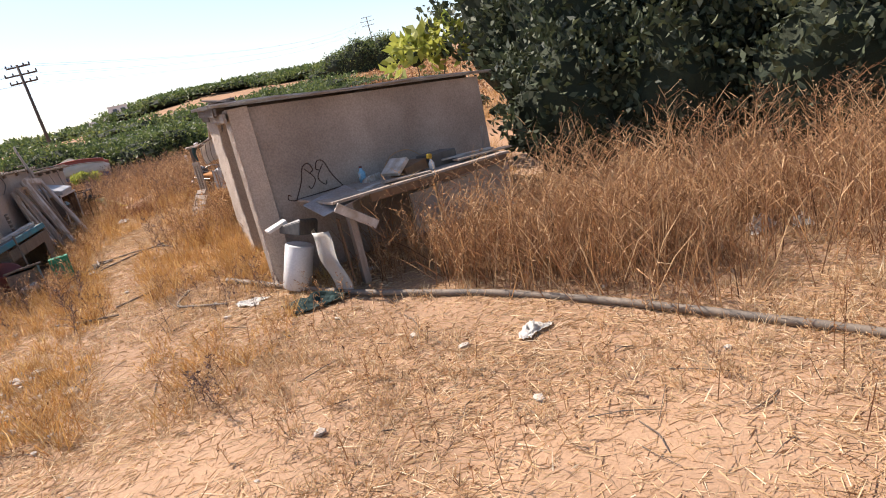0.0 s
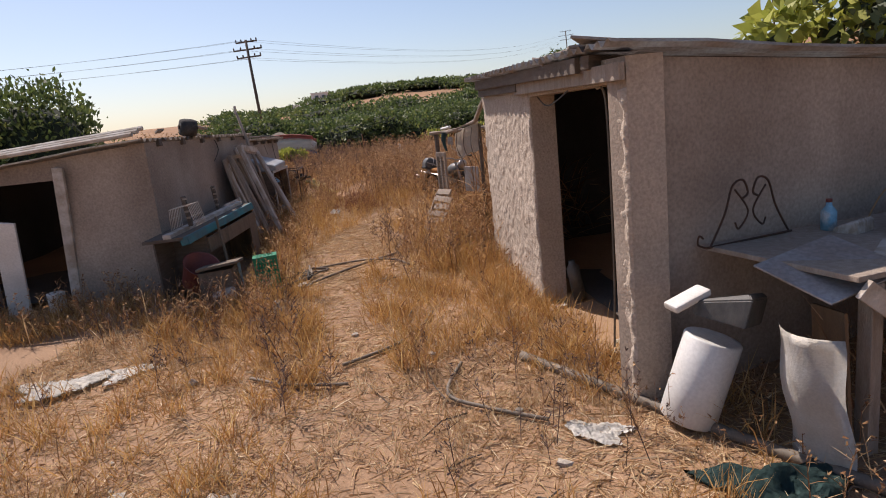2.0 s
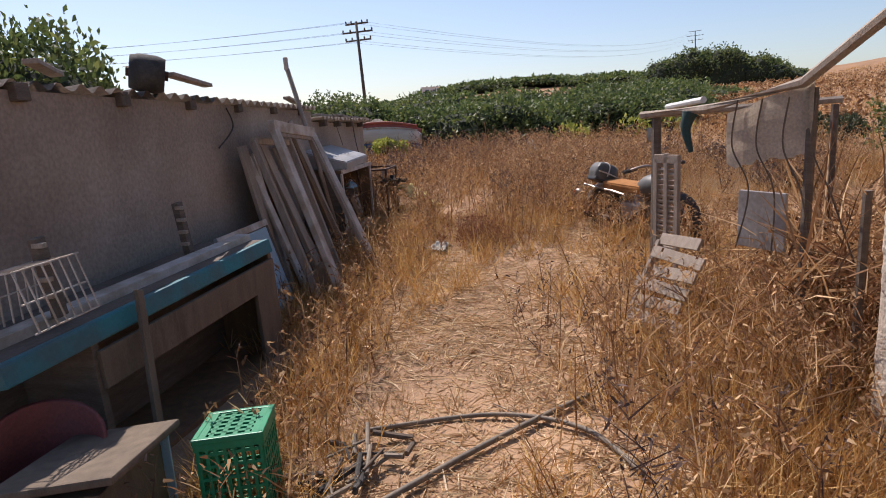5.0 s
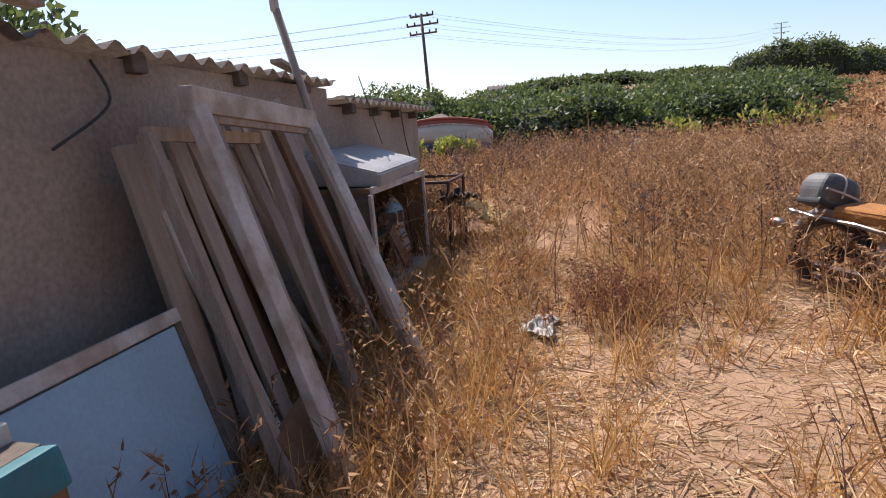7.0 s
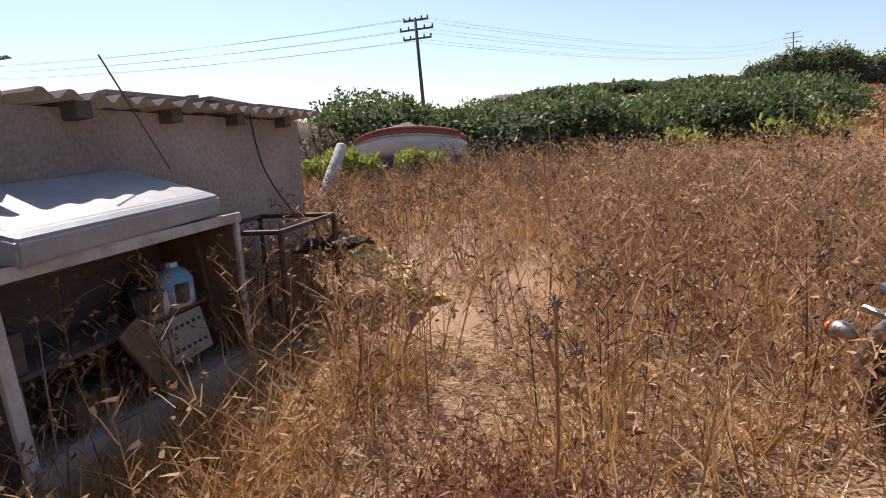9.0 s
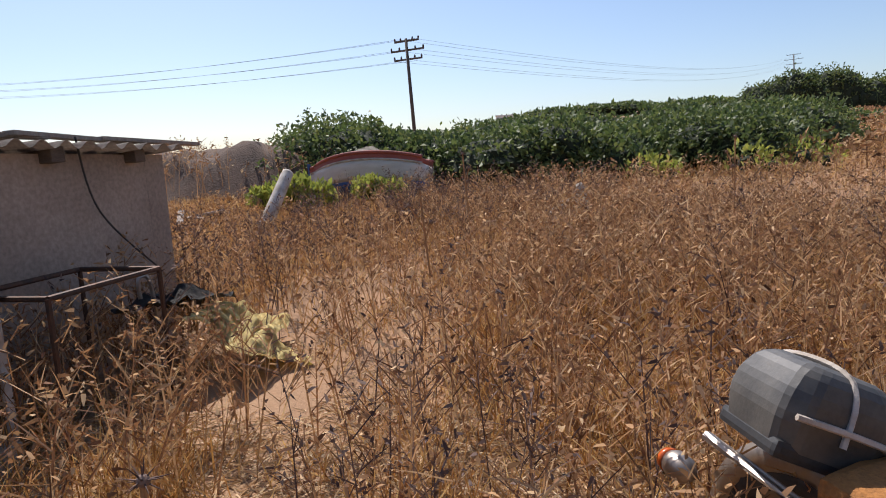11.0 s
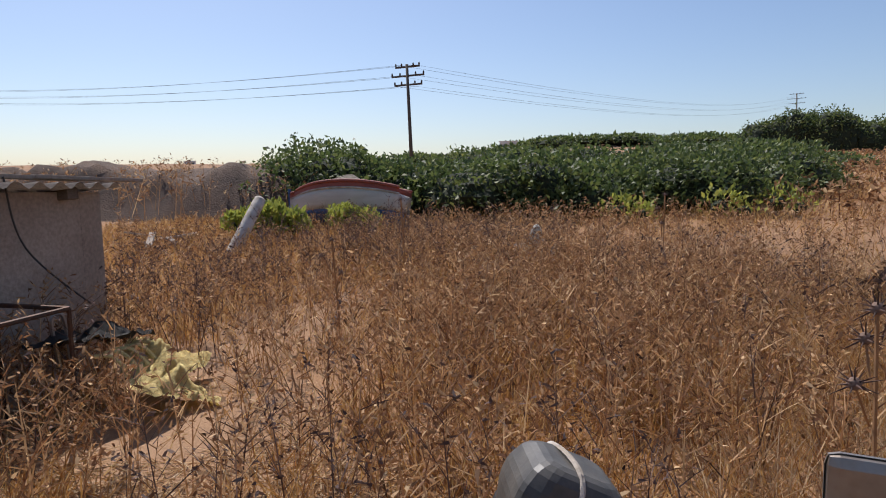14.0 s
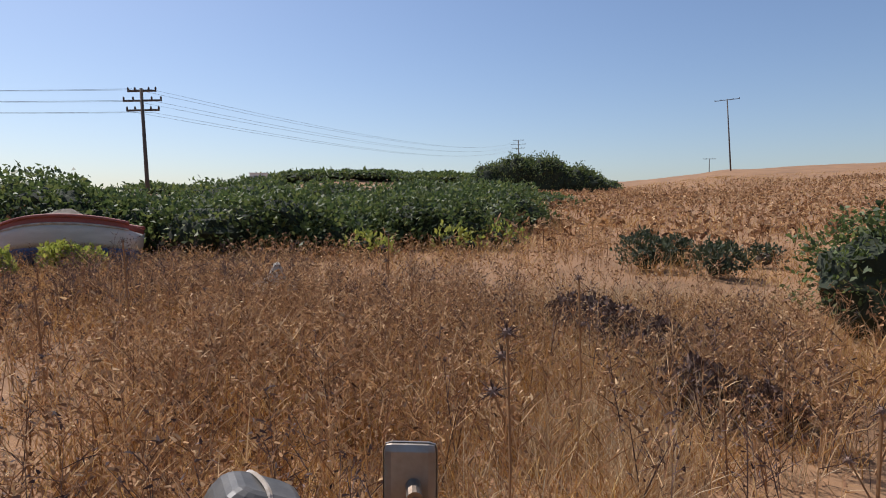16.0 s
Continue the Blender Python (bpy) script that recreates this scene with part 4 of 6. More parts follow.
part("foot_bar", Rod([(-0.34, 0, 0.02), (0.33, 0, 0.02)], 0.008, 6), M_IRON, sc)
part("curl", Rod(curve_pts([(-0.34, 0, 0.02), (-0.40, 0, 0.05), (-0.39, 0, 0.1), (-0.36, 0, 0.08)]), 0.006, 6), M_IRON, sc)
# tubs and bottles
def bottle(name, mat, label, m, r=0.04, hh=0.16, capm=None):
    ob = empty(name, m, label, "bottle")
    part("bottle_body", lathe([(r, 0), (r, hh * 0.62), (r * 0.4, hh * 0.8), (r * 0.36, hh * 0.9)], 14), mat, ob, smooth=True)
    part("cap", lathe([(r * 0.42, hh * 0.9), (r * 0.42, hh)], 10), capm or M_WHITE, ob)


bottle("spray_bottle", M_BLUEP, "small printed bottle with a red cap on the table", frameF(1.30, 0.22, ZT), 0.045, 0.2, M_RED)
bottle("white_bottle", M_WHITE, "white bottle with a yellow head on the table", frameF(1.95, 0.78, ZT - 0.03), 0.035, 0.16, M_YELLOW)
thing("yellow_trigger", Bx((0.09, 0.04, 0.06), None, 0.012), M_YELLOW, "bright yellow spray head", "spray head", frameF(1.94, 0.78, ZT + 0.15, 0, 10, 30))
thing("plastic_tub", hood_mesh(), M_WHITEWOOD, "shallow pale tub on the table", "tub", frameF(1.35, 0.35, ZT, 0, 0, 12) @ Matrix.Diagonal((0.16, 0.2, 0.35, 1)))
cart = empty("open_carton", frameF(1.72, 0.62, ZT + 0.0), "open brown carton slumped on the table", "carton")
part("carton_body", Bx((0.36, 0.3, 0.12), pose(0, 0, 0.06, 0, -6, 10), 0.006), M_WOOD2, cart)
part("flap", Bx((0.05, 0.3, 0.24), pose(-0.2, -0.03, 0.13, 0, 55, 10), 0.004), M_WHITEWOOD, cart)
thing("dark_case", Bx((0.42, 0.3, 0.17), None, 0.02), M_GREYBOX, "dark grey plastic case on the table", "case", frameF(2.2, 0.55, ZT + 0.06, 0, 1, 6))
for k, (s, o, L, r, z) in enumerate(((2.55, 0.7, 0.8, -3, 0.03), (2.7, 0.85, 0.9, 2, 0.0), (2.35, 0.3, 0.7, 14, 0.02), (1.1, 0.75, 0.5, 30, 0.01), (1.5, 0.9, 0.6, -8, 0.02))):
    thing("loose_board", Bx((L, 0.12, 0.02), None, 0.003), (M_WHITEWOOD, M_WOOD, M_BEAM)[k % 3], "loose weathered board on the table", "board", frameF(s, o, ZT + z, 0, 3, r), group="loose boards on the table")
thing("upright_stake", Bx((0.035, 0.03, 0.36), None, 0.004), M_WOOD, "short grey stake standing by the table", "stake", frameF(2.95, 0.6, ZT + 0.12, 0, 8, 0))
thing("bent_cane", Rod(curve_pts([PF(1.5, 0.3, ZT), PF(1.7, 0.3, ZT + 0.22), PF(1.95, 0.35, ZT + 0.24), PF(2.15, 0.45, ZT + 0.05)]), 0.005, 5), M_STRAW, "bent dry cane arching over the junk", "cane")
# boards standing inside the doorway of the shed
for (x0, y0), (x1, y1, z1), w in (((-2.43, 10.66), (-2.275, 9.86, 1.58), 0.15), ((-2.38, 10.45), (-2.22, 9.83, 1.42), 0.11), ((-2.46, 10.72), (-2.30, 9.90, 1.60), 0.035)):
    foot, top = Vector((x0, y0, gz(x0, y0) - 0.02)), Vector((x1, y1, z1))
    thing("doorway_board", Bx((w, 0.022, (top - foot).length), None, 0.004), M_WHITEWOOD if w < 0.05 else M_WOOD2, "brown board leaning in the shed doorway", "board",
          Matrix.Translation((foot + top) / 2) @ (top - foot).to_track_quat("Z", "Y").to_matrix().to_4x4() @ pose(0, 0, 0, 0, 0, 55), group="doorway boards")
p = RB + RU * 1.9 - RN * 0.3
thing("pale_canister", lathe([(0.06, 0), (0.06, 0.3), (0.03, 0.34), (0.03, 0.37)], 14), M_GREYBOX, "grey canister inside the doorway", "canister", pose(p.x, p.y, gz(p.x, p.y) + 0.02, 6, -8, 0), smooth=True)
thing("door_wire", Rod(curve_pts([(*(RB + RU * 1.95 - RN * 0.05), 2.32), (*(RB + RU * 1.5 + RN * 0.0), 2.24), (*(RB + RU * 1.0), 2.33)]), 0.006, 5), M_WIRE, "loose wire hanging in the doorway head", "wire")
thing("door_cable", Rod(curve_pts([(*(RB + RU * 0.55 - RN * 0.04), 2.32), (*(RB + RU * 0.36 - RN * 0.02), 2.2), (*(RB + RU * 0.36 - RN * 0.02), 1.2), (*(RB + RU * 0.42 - RN * 0.02), 0.6)]), 0.008, 5), M_PIPE, "grey cable hanging down the door jamb", "cable")


# ---- hoses, nets, litter on the ground ----
def lay(pts, up):
    return [Vector((x, y, gz(x, y) + up)) for x, y in pts]


thing("irrigation_pipe", Rod(curve_pts(lay([(-3.1, 9.98), (-2.2, 9.5), (-1.15, 8.94), (-0.3, 8.66), (0.5, 8.35), (1.6, 7.75), (2.6, 7.12), (3.4, 6.6)], 0.035)), 0.035, 10), M_PIPE,
      "long dusty black irrigation pipe across the ground", "pipe", smooth=True)
for pts, r in (([(-4.4, 9.55), (-4.15, 9.95), (-4.1, 10.35), (-4.15, 10.7)], 0.014), ([(-3.5, 9.75), (-3.42, 9.3), (-3.1, 9.18), (-2.7, 9.15)], 0.014), ([(-5.0, 9.2), (-4.6, 9.15), (-4.2, 9.3)], 0.012),
               ([(-6.05, 11.0), (-5.75, 12.0), (-5.5, 12.7)], 0.014), ([(-6.35, 11.9), (-5.85, 12.3), (-5.4, 12.35), (-5.05, 12.1)], 0.012)):
    thing("garden_hose", Rod(curve_pts(lay(pts, r + 0.015)), r, 8), M_PIPE, "thin dusty hose snaking over the straw", "hose", group="hoses on the ground", smooth=True)
rag("green_net", M_NET, "crumpled dark green netting beside the pipe", "net", pose(-1.5, 8.78, gz(-1.5, 8.78), 0, 0, 25), (0.30, 0.17), 21, 0.12)
for x, y, s, z in ((-2.4, 9.08, 0.16, 0.05), (-5.8, 10.57, 0.07, 0.1), (-6.5, 8.75, 0.3, 0.02), (-6.15, 9.1, 0.2, 0.02), (0.72, 7.55, 0.14, 0.07), (-2.3, 10.35, 0.18, 0.05), (-8.0, 15.15, 0.15, 0.08), (-5.95, 10.75, 0.1, 0.05),
                   (3.0, 9.2, 0.18, 0.16), (3.4, 9.2, 0.12, 0.14), (-6.0, 11.3, 0.09, 0.06)):
    rag("pale_litter", M_FOAM, "scrap of pale plastic or plaster on the ground", "litter", pose(x, y, gz(x, y), 0, 0, x * 77 % 180), (s, s * 0.6), int(abs(x * 31)) + 2, z)
for k in range(46):
    x, y = RNG.uniform(-5.5, 2.5), RNG.uniform(5.5, 12.0)
    s = RNG.uniform(0.015, 0.05)
    bm = bmesh.new()
    bmesh.ops.create_icosphere(bm, subdivisions=1, radius=s)
    for v in bm.verts:
        v.co = Vector((v.co.x * 1.3, v.co.y, v.co.z * 0.7)) * (1 + 0.25 * math.sin(v.co.x * 90 + k))
    thing("stone", bm, M_STONE, "small pale field stone in the straw", "stone", pose(x, y, gz(x, y) + s * 0.3, 0, 0, k * 40), group="field stones")
heap = empty("junk_heap", pose(-6.15, 11.55, gz(-6.15, 11.55)), "heap of grey rubber scraps and sticks by the crate", "scrap heap")
for k in range(26):
    a = RNG.uniform(0, 6.28)
    x, y = RNG.normal(0, 0.12), RNG.normal(0, 0.16)
    L = RNG.uniform(0.08, 0.26)
    part("scrap", Rod([(x, y, 0.02 + 0.002 * k), (x + L * math.cos(a), y + L * math.sin(a), 0.03 + RNG.uniform(0, 0.07))], RNG.uniform(0.004, 0.015), 8), (M_RUBBER, M_PIPE, M_TWIG)[k % 3], heap)

# ---- coop of boards and scrap beyond the shed ----
coop = empty("scrap_coop", pose(-5.1, 13.95, gz(-5.1, 13.95)), "ramshackle pen of poles, scrap boards and brush", "pen")
CI = Matrix.Translation(-Vector((-5.1, 13.95, gz(-5.1, 13.95))))


def cpart(nm, bm, mat, label=""):
    bmesh.ops.transform(bm, matrix=CI, verts=bm.verts[:])
    part(nm, bm, mat, coop, label)


for x, y, z, r in ((-5.66, 14.61, 2.0, 0.035), (-4.62, 13.66, 2.1, 0.026), (-4.55, 14.9, 2.0, 0.025), (-4.36, 13.35, 1.6, 0.022)):
    cpart("post", Rod([(x, y, gz(x, y) - 0.2), (x + 0.01, y, z)], r, 7), M_BEAM)
cpart("roof_pole", Rod([(-5.78, 14.7, 2.0), (-5.2, 14.05, 2.02), (-4.65, 13.62, 2.13), (-4.25, 12.95, 2.42)], 0.03, 7), M_WOOD)
cpart("roof_pole", Rod([(-5.66, 14.66, 2.0), (-4.5, 15.0, 2.03)], 0.025, 6), M_WOOD)
a, b = Vector((-5.06, 13.9, 1.69)), Vector((-4.6, 13.62, 1.79))
bm = bmesh.new()
gr = [[bm.verts.new((a.lerp(b, i / 12)) + Vector((0.02 * math.sin(i * 0.8), 0.02 * math.cos(j), (0.30 + 0.045 * i / 12) * j / 5 - (0.04 * abs(math.sin(i * 1.3)) if j == 0 else 0)))) for j in range(6)] for i in range(13)]
for i in range(12):
    for j in range(5):
        bm.faces.new((gr[i][j], gr[i + 1][j], gr[i + 1][j + 1], gr[i][j + 1]))
bmesh.ops.solidify(bm, geom=bm.faces[:], thickness=0.012)
cpart("board_sheet", bm, M_CANVAS, "torn pale canvas hung on the poles")
cpart("tin_sheet", Bx((0.32, 0.02, 0.34), Matrix.Translation((-4.85, 13.85, 1.36)) @ Matrix.Rotation(radians(-33), 4, "Z"), 0.004), M_TIN, "grey tin sheet")
for k in range(4):
    cpart("vine", Rod(curve_pts([(-5.0 + 0.14 * k, 13.86 - 0.1 * k, 2.06), (-5.02 + 0.14 * k, 13.83 - 0.09 * k, 1.8), (-4.92 + 0.14 * k, 13.80 - 0.09 * k, 1.55), (-4.98 + 0.2 * k, 13.8 - 0.1 * k, 1.2)]), 0.005, 5), M_TWIG)
cpart("white_pipe", Rod([(-5.6, 14.72, 2.05), (-5.25, 14.2, 2.08)], 0.022, 8), M_WHITE, "white plastic pipe")
sh = empty("broken_shutter", Matrix.Translation((-5.53, 14.42, gz(-5.53, 14.42))) @ Matrix.Rotation(radians(-32), 4, "Z"), "weathered louvred shutter standing in the weeds", "shutter")
for x in (-0.10, 0.10):
    part("stile", Bx((0.035, 0.03, 1.0), pose(x, 0, 0.56), 0.003), M_WOOD, sh)
part("stile", Bx((0.035, 0.03, 0.6), pose(0.0, 0, 0.8), 0.003), M_WOOD, sh)
for k in range(17):
    part("slat", Bx((0.19, 0.008, 0.03), pose(0, 0, 0.42 + 0.037 * k, 35, 0, 0), 0.0), M_WOOD, sh)
for z in (0.4, 1.06):
    part("rail", Bx((0.23, 0.03, 0.06), pose(0, 0, z), 0.003), M_WOOD, sh)
pal = empty("pallet_steps", Matrix.Translation((-5.33, 13.95, gz(-5.33, 13.95))) @ Matrix.Rotation(radians(-36), 4, "Z"), "broken pallet half sunk in dry grass", "pallet")
for k in range(6):
    part("slat", Bx((0.36 + 0.08 * (k % 2), 0.08, 0.02), pose(0.03 * (k % 3), -0.05 * k, 0.58 - 0.095 * k, 58, 5 * (k % 2) - 2, 2 * k), 0.004), M_WOOD, pal)
part("bearer", Bx((0.03, 0.5, 0.05), pose(-0.18, -0.12, 0.34, 62, 0, 0), 0.004), M_WOOD, pal)
bmr = bmesh.new()
rod(bmr, curve_pts([(-5.33, 14.18, 2.0), (-5.35, 14.16, 1.9), (-5.31, 14.14, 1.75)]), 0.05, 8, 0.3)
thing("hanging_rag", bmr, M_NET, "dark green rag hanging from the pole", "rag", smooth=True)
nb = 2600
bx = np.stack([RNG.uniform(-4.75, -3.3, nb), RNG.uniform(13.3, 15.2, nb), np.zeros(nb)], 1)
bx[:, 2] = ground_z(bx[:, 0], bx[:, 1]) + RNG.uniform(0, 0.7, nb)
V, F = ribbons(bx, RNG.normal(size=(nb, 3)) + np.array([0, 0, 0.9]), RNG.uniform(0.25, 0.8, nb), RNG.uniform(0.006, 0.016, nb), RNG.uniform(0, 0.6, nb))
stuff("brush_pile", [(V, F)], M_WEED, "tangled dry brush heaped in the pen", "brush")

# ---- the abandoned motorcycle ----
MB = Matrix.Translation((-6.769, 16.813, gz(-6.96, 16.8) - 0.085)) @ Matrix.Rotation(math.atan2(-0.52, 0.80), 4, "Z") @ pose(0, 0, 0, 3, 0, 0)   # x forwards
bike = empty("motorcycle", MB, "rusted old motorcycle with a top box, sunk in weeds", "motorcycle")


def bpart(nm, bm, mat, label="", parent=None, smooth=False, m=None):
    return part(nm, bm, mat, parent or bike, label, smooth, m)


def torus(R, r, n=28, k=8):
    bm = bmesh.new()
    g = [[bm.verts.new(((R + r * math.cos(2 * math.pi * j / k)) * math.cos(2 * math.pi * i / n), r * math.sin(2 * math.pi * j / k), (R + r * math.cos(2 * math.pi * j / k)) * math.sin(2 * math.pi * i / n)))
          for j in range(k)] for i in range(n)]
    for i in range(n):
        for j in range(k):
            bm.faces.new((g[i][j], g[(i + 1) % n][j], g[(i + 1) % n][(j + 1) % k], g[i][(j + 1) % k]))
    return bm


for x in (0.02, 1.12):
    wh = new("wheel")
    wh.parent = bike
    wh.matrix_basis = pose(x, 0, 0.28)
    bpart("tyre", torus(0.25, 0.045), M_RUBBER, "", wh, True)
    bpart("rim", torus(0.205, 0.016), M_CHROME, "pitted chrome rim", wh, True)
    bpart("hub", lathe([(0.05, -0.06), (0.06, -0.05), (0.06, 0.05), (0.05, 0.06)], 14), M_IRON, "", wh, True, pose(0, 0, 0, 90, 0, 0))
    bm = bmesh.new()
    for j in range(14):
        a = 2 * math.pi * j / 14
        rod(bm, [(0.05 * math.cos(a), 0.02 * (-1) ** j, 0.05 * math.sin(a)), (0.2 * math.cos(a + 0.2), 0, 0.2 * math.sin(a + 0.2))], 0.003, 4)
    bpart("spokes", bm, M_IRON, "", wh)
# rear box: tapered, with a lid seam
bm = bmesh.new()
ring = [(-0.17, -0.20), (0.13, -0.20), (0.17, -0.13), (0.17, 0.13), (0.13, 0.20), (-0.17, 0.20), (-0.22, 0.12), (-0.22, -0.12)]
lv = []
for z, k in ((0, 0.80), (0.03, 0.88), (0.13, 1.0), (0.20, 0.98), (0.27, 0.84), (0.30, 0.62)):
    lv.append([bm.verts.new((x * k, y * k, z)) for x, y in ring])
for a, b in zip(lv, lv[1:]):
    for j in range(8):
        bm.faces.new((a[j], a[(j + 1) % 8], b[(j + 1) % 8], b[j]))
bm.faces.new(lv[0][::-1])
bm.faces.new(lv[-1])
bmesh.ops.bevel(bm, geom=[e for e in bm.edges], offset=0.014, segments=1, affect="EDGES")
tb = bpart("top_box", bm, M_GREYBOX, "dusty dark grey top box", smooth=False, m=pose(0.0, -0.05, 0.60, -27, -4, -14) @ Matrix.Diagonal((0.70, 0.68, 0.72, 1)))
part("base_shell", Bx((0.34, 0.36, 0.06), pose(-0.02, 0, 0.03), 0.02), M_BLACK, tb)
for pts in ([(-0.235, -0.06, 0.12), (-0.20, -0.06, 0.26), (-0.10, -0.05, 0.305), (0.08, -0.02, 0.305), (0.155, 0.0, 0.24), (0.18, 0.0, 0.1)], [(0.172, -0.17, 0.14), (0.184, 0.0, 0.145), (0.172, 0.17, 0.14)]):
    part("strap", Rod(curve_pts(pts, 4), 0.011, 5), M_WHITEWOOD, tb, "dirty white strap")
bpart("rack", Rod([(-0.2, -0.12, 0.58), (0.3, -0.14, 0.54), (0.5, -0.12, 0.5)], 0.014), M_CHROME, "pitted chrome rack")
bpart("rack", Rod([(-0.2, 0.12, 0.58), (0.3, 0.14, 0.54), (0.5, 0.12, 0.5)], 0.014), M_CHROME, "pitted chrome rack")
bm = bmesh.new()
box(bm, (0.60, 0.24, 0.09), pose(0.42, 0, 0.58, 0, 3, 0), 0.03)
bmesh.ops.subdivide_edges(bm, edges=bm.edges[:], cuts=1)
for v in bm.verts:
    v.co += Vector(noise.noise_vector(v.co * 14)) * 0.012
bpart("seat", bm, M_SEAT, "torn seat with orange foam showing")
bm = bmesh.new()
bmesh.ops.create_uvsphere(bm, u_segments=16, v_segments=10, radius=1)
bmesh.ops.transform(bm, matrix=pose(0.82, 0, 0.60, 0, -6, 0) @ Matrix.Diagonal((0.24, 0.13, 0.13, 1)), verts=bm.verts[:])
bpart("fuel_tank", bm, M_GREYBOX, "faded grey tank", smooth=True)
bpart("engine", Bx((0.34, 0.22, 0.26), pose(0.56, 0, 0.30), 0.03), M_TIN, "grey engine block")
for k in range(6):
    bpart("cooling_fin", Bx((0.16, 0.2, 0.008), pose(0.68, 0, 0.42 + 0.02 * k, 0, -20, 0), 0.0), M_TIN)
bpart("frame_tube", Rod([(0.1, 0.05, 0.5), (0.5, 0.05, 0.2), (0.85, 0, 0.62), (0.95, 0, 0.72)], 0.02), M_IRON)
bpart("swing_arm", Rod([(0.02, 0.09, 0.28), (0.45, 0.09, 0.28)], 0.018), M_IRON)
bpart("shock_absorber", Rod([(0.05, 0.11, 0.28), (0.18, 0.11, 0.54)], 0.026), M_CHROME)
bpart("exhaust", Rod([(-0.2, -0.13, 0.24), (0.5, -0.13, 0.22), (0.75, -0.08, 0.36)], 0.032), M_IRON)
bpart("rear_mudguard", Rod(curve_pts([(-0.28, 0, 0.30), (-0.20, 0, 0.46), (0.0, 0, 0.57), (0.2, 0, 0.52)]), 0.05, 8), M_CHROME, "curved chrome mudguard", smooth=True)
for y in (-0.17, 0.17):
    bpart("fork", Rod([(1.12, y * 0.5, 0.28), (0.95, y * 0.5, 0.76)], 0.02), M_CHROME)
    ind = bpart("indicator", lathe([(0.012, -0.05), (0.035, -0.02), (0.038, 0.02), (0.03, 0.04)], 14), M_CHROME, "round chrome indicator", smooth=True, m=pose(-0.22, y * 1.1, 0.50, 0, -90, 0))
    part("lens", lathe([(0.034, 0.038), (0.03, 0.058), (0.012, 0.066)], 14), M_ORANGE, ind, "orange lens", True)
bpart("handlebar", Rod(curve_pts([(0.82, -0.36, 0.80), (0.92, -0.2, 0.84), (0.95, 0, 0.78), (0.92, 0.2, 0.84), (0.82, 0.36, 0.80)]), 0.013), M_CHROME, smooth=True)
for y in (-0.33, 0.33):
    bpart("grip", Rod([(0.86, y * 0.8, 0.82), (0.81, y * 1.2, 0.795)], 0.02), M_RUBBER)
bpart("headlamp", lathe([(0.03, -0.1), (0.08, -0.03), (0.085, 0.03), (0.07, 0.04)], 18), M_CHROME, smooth=True, m=pose(1.04, 0, 0.70, 0, 90, 0))
# the mirror on its stalk, its back towards the rider's side
MIR = Vector((-6.118, 16.256, 1.794))
loc = MB.inverted() @ MIR
mir = new("mirror")
mir.parent = bike
mir.matrix_basis = MB.inverted() @ (Matrix.Translation(MIR) @ Matrix.Rotation(radians(14), 4, "Z") @ pose(0, 0, 0, -4, 0, 0))
bpart("shell", Bx((0.088, 0.022, 0.135), None, 0.014), M_CHROME, "stained pitted metal mirror back", mir)
bpart("mirror_glass", Bx((0.076, 0.003, 0.12), pose(0, 0.0125, 0), 0.0), M_GLASS, "", mir)
bpart("stub", Rod([(0.006, -0.01, 0.0), (0.012, -0.045, -0.008)], 0.013, 12), M_CHROME, "", mir)
bpart("stalk", Rod(curve_pts([(0.012, -0.045, -0.008), (0.03, -0.05, -0.06), (0.03, -0.02, -0.14), tuple((mir.matrix_basis.inverted() @ Vector((0.86, 0.27, 0.82))))]), 0.006, 8), M_CHROME, "", mir)

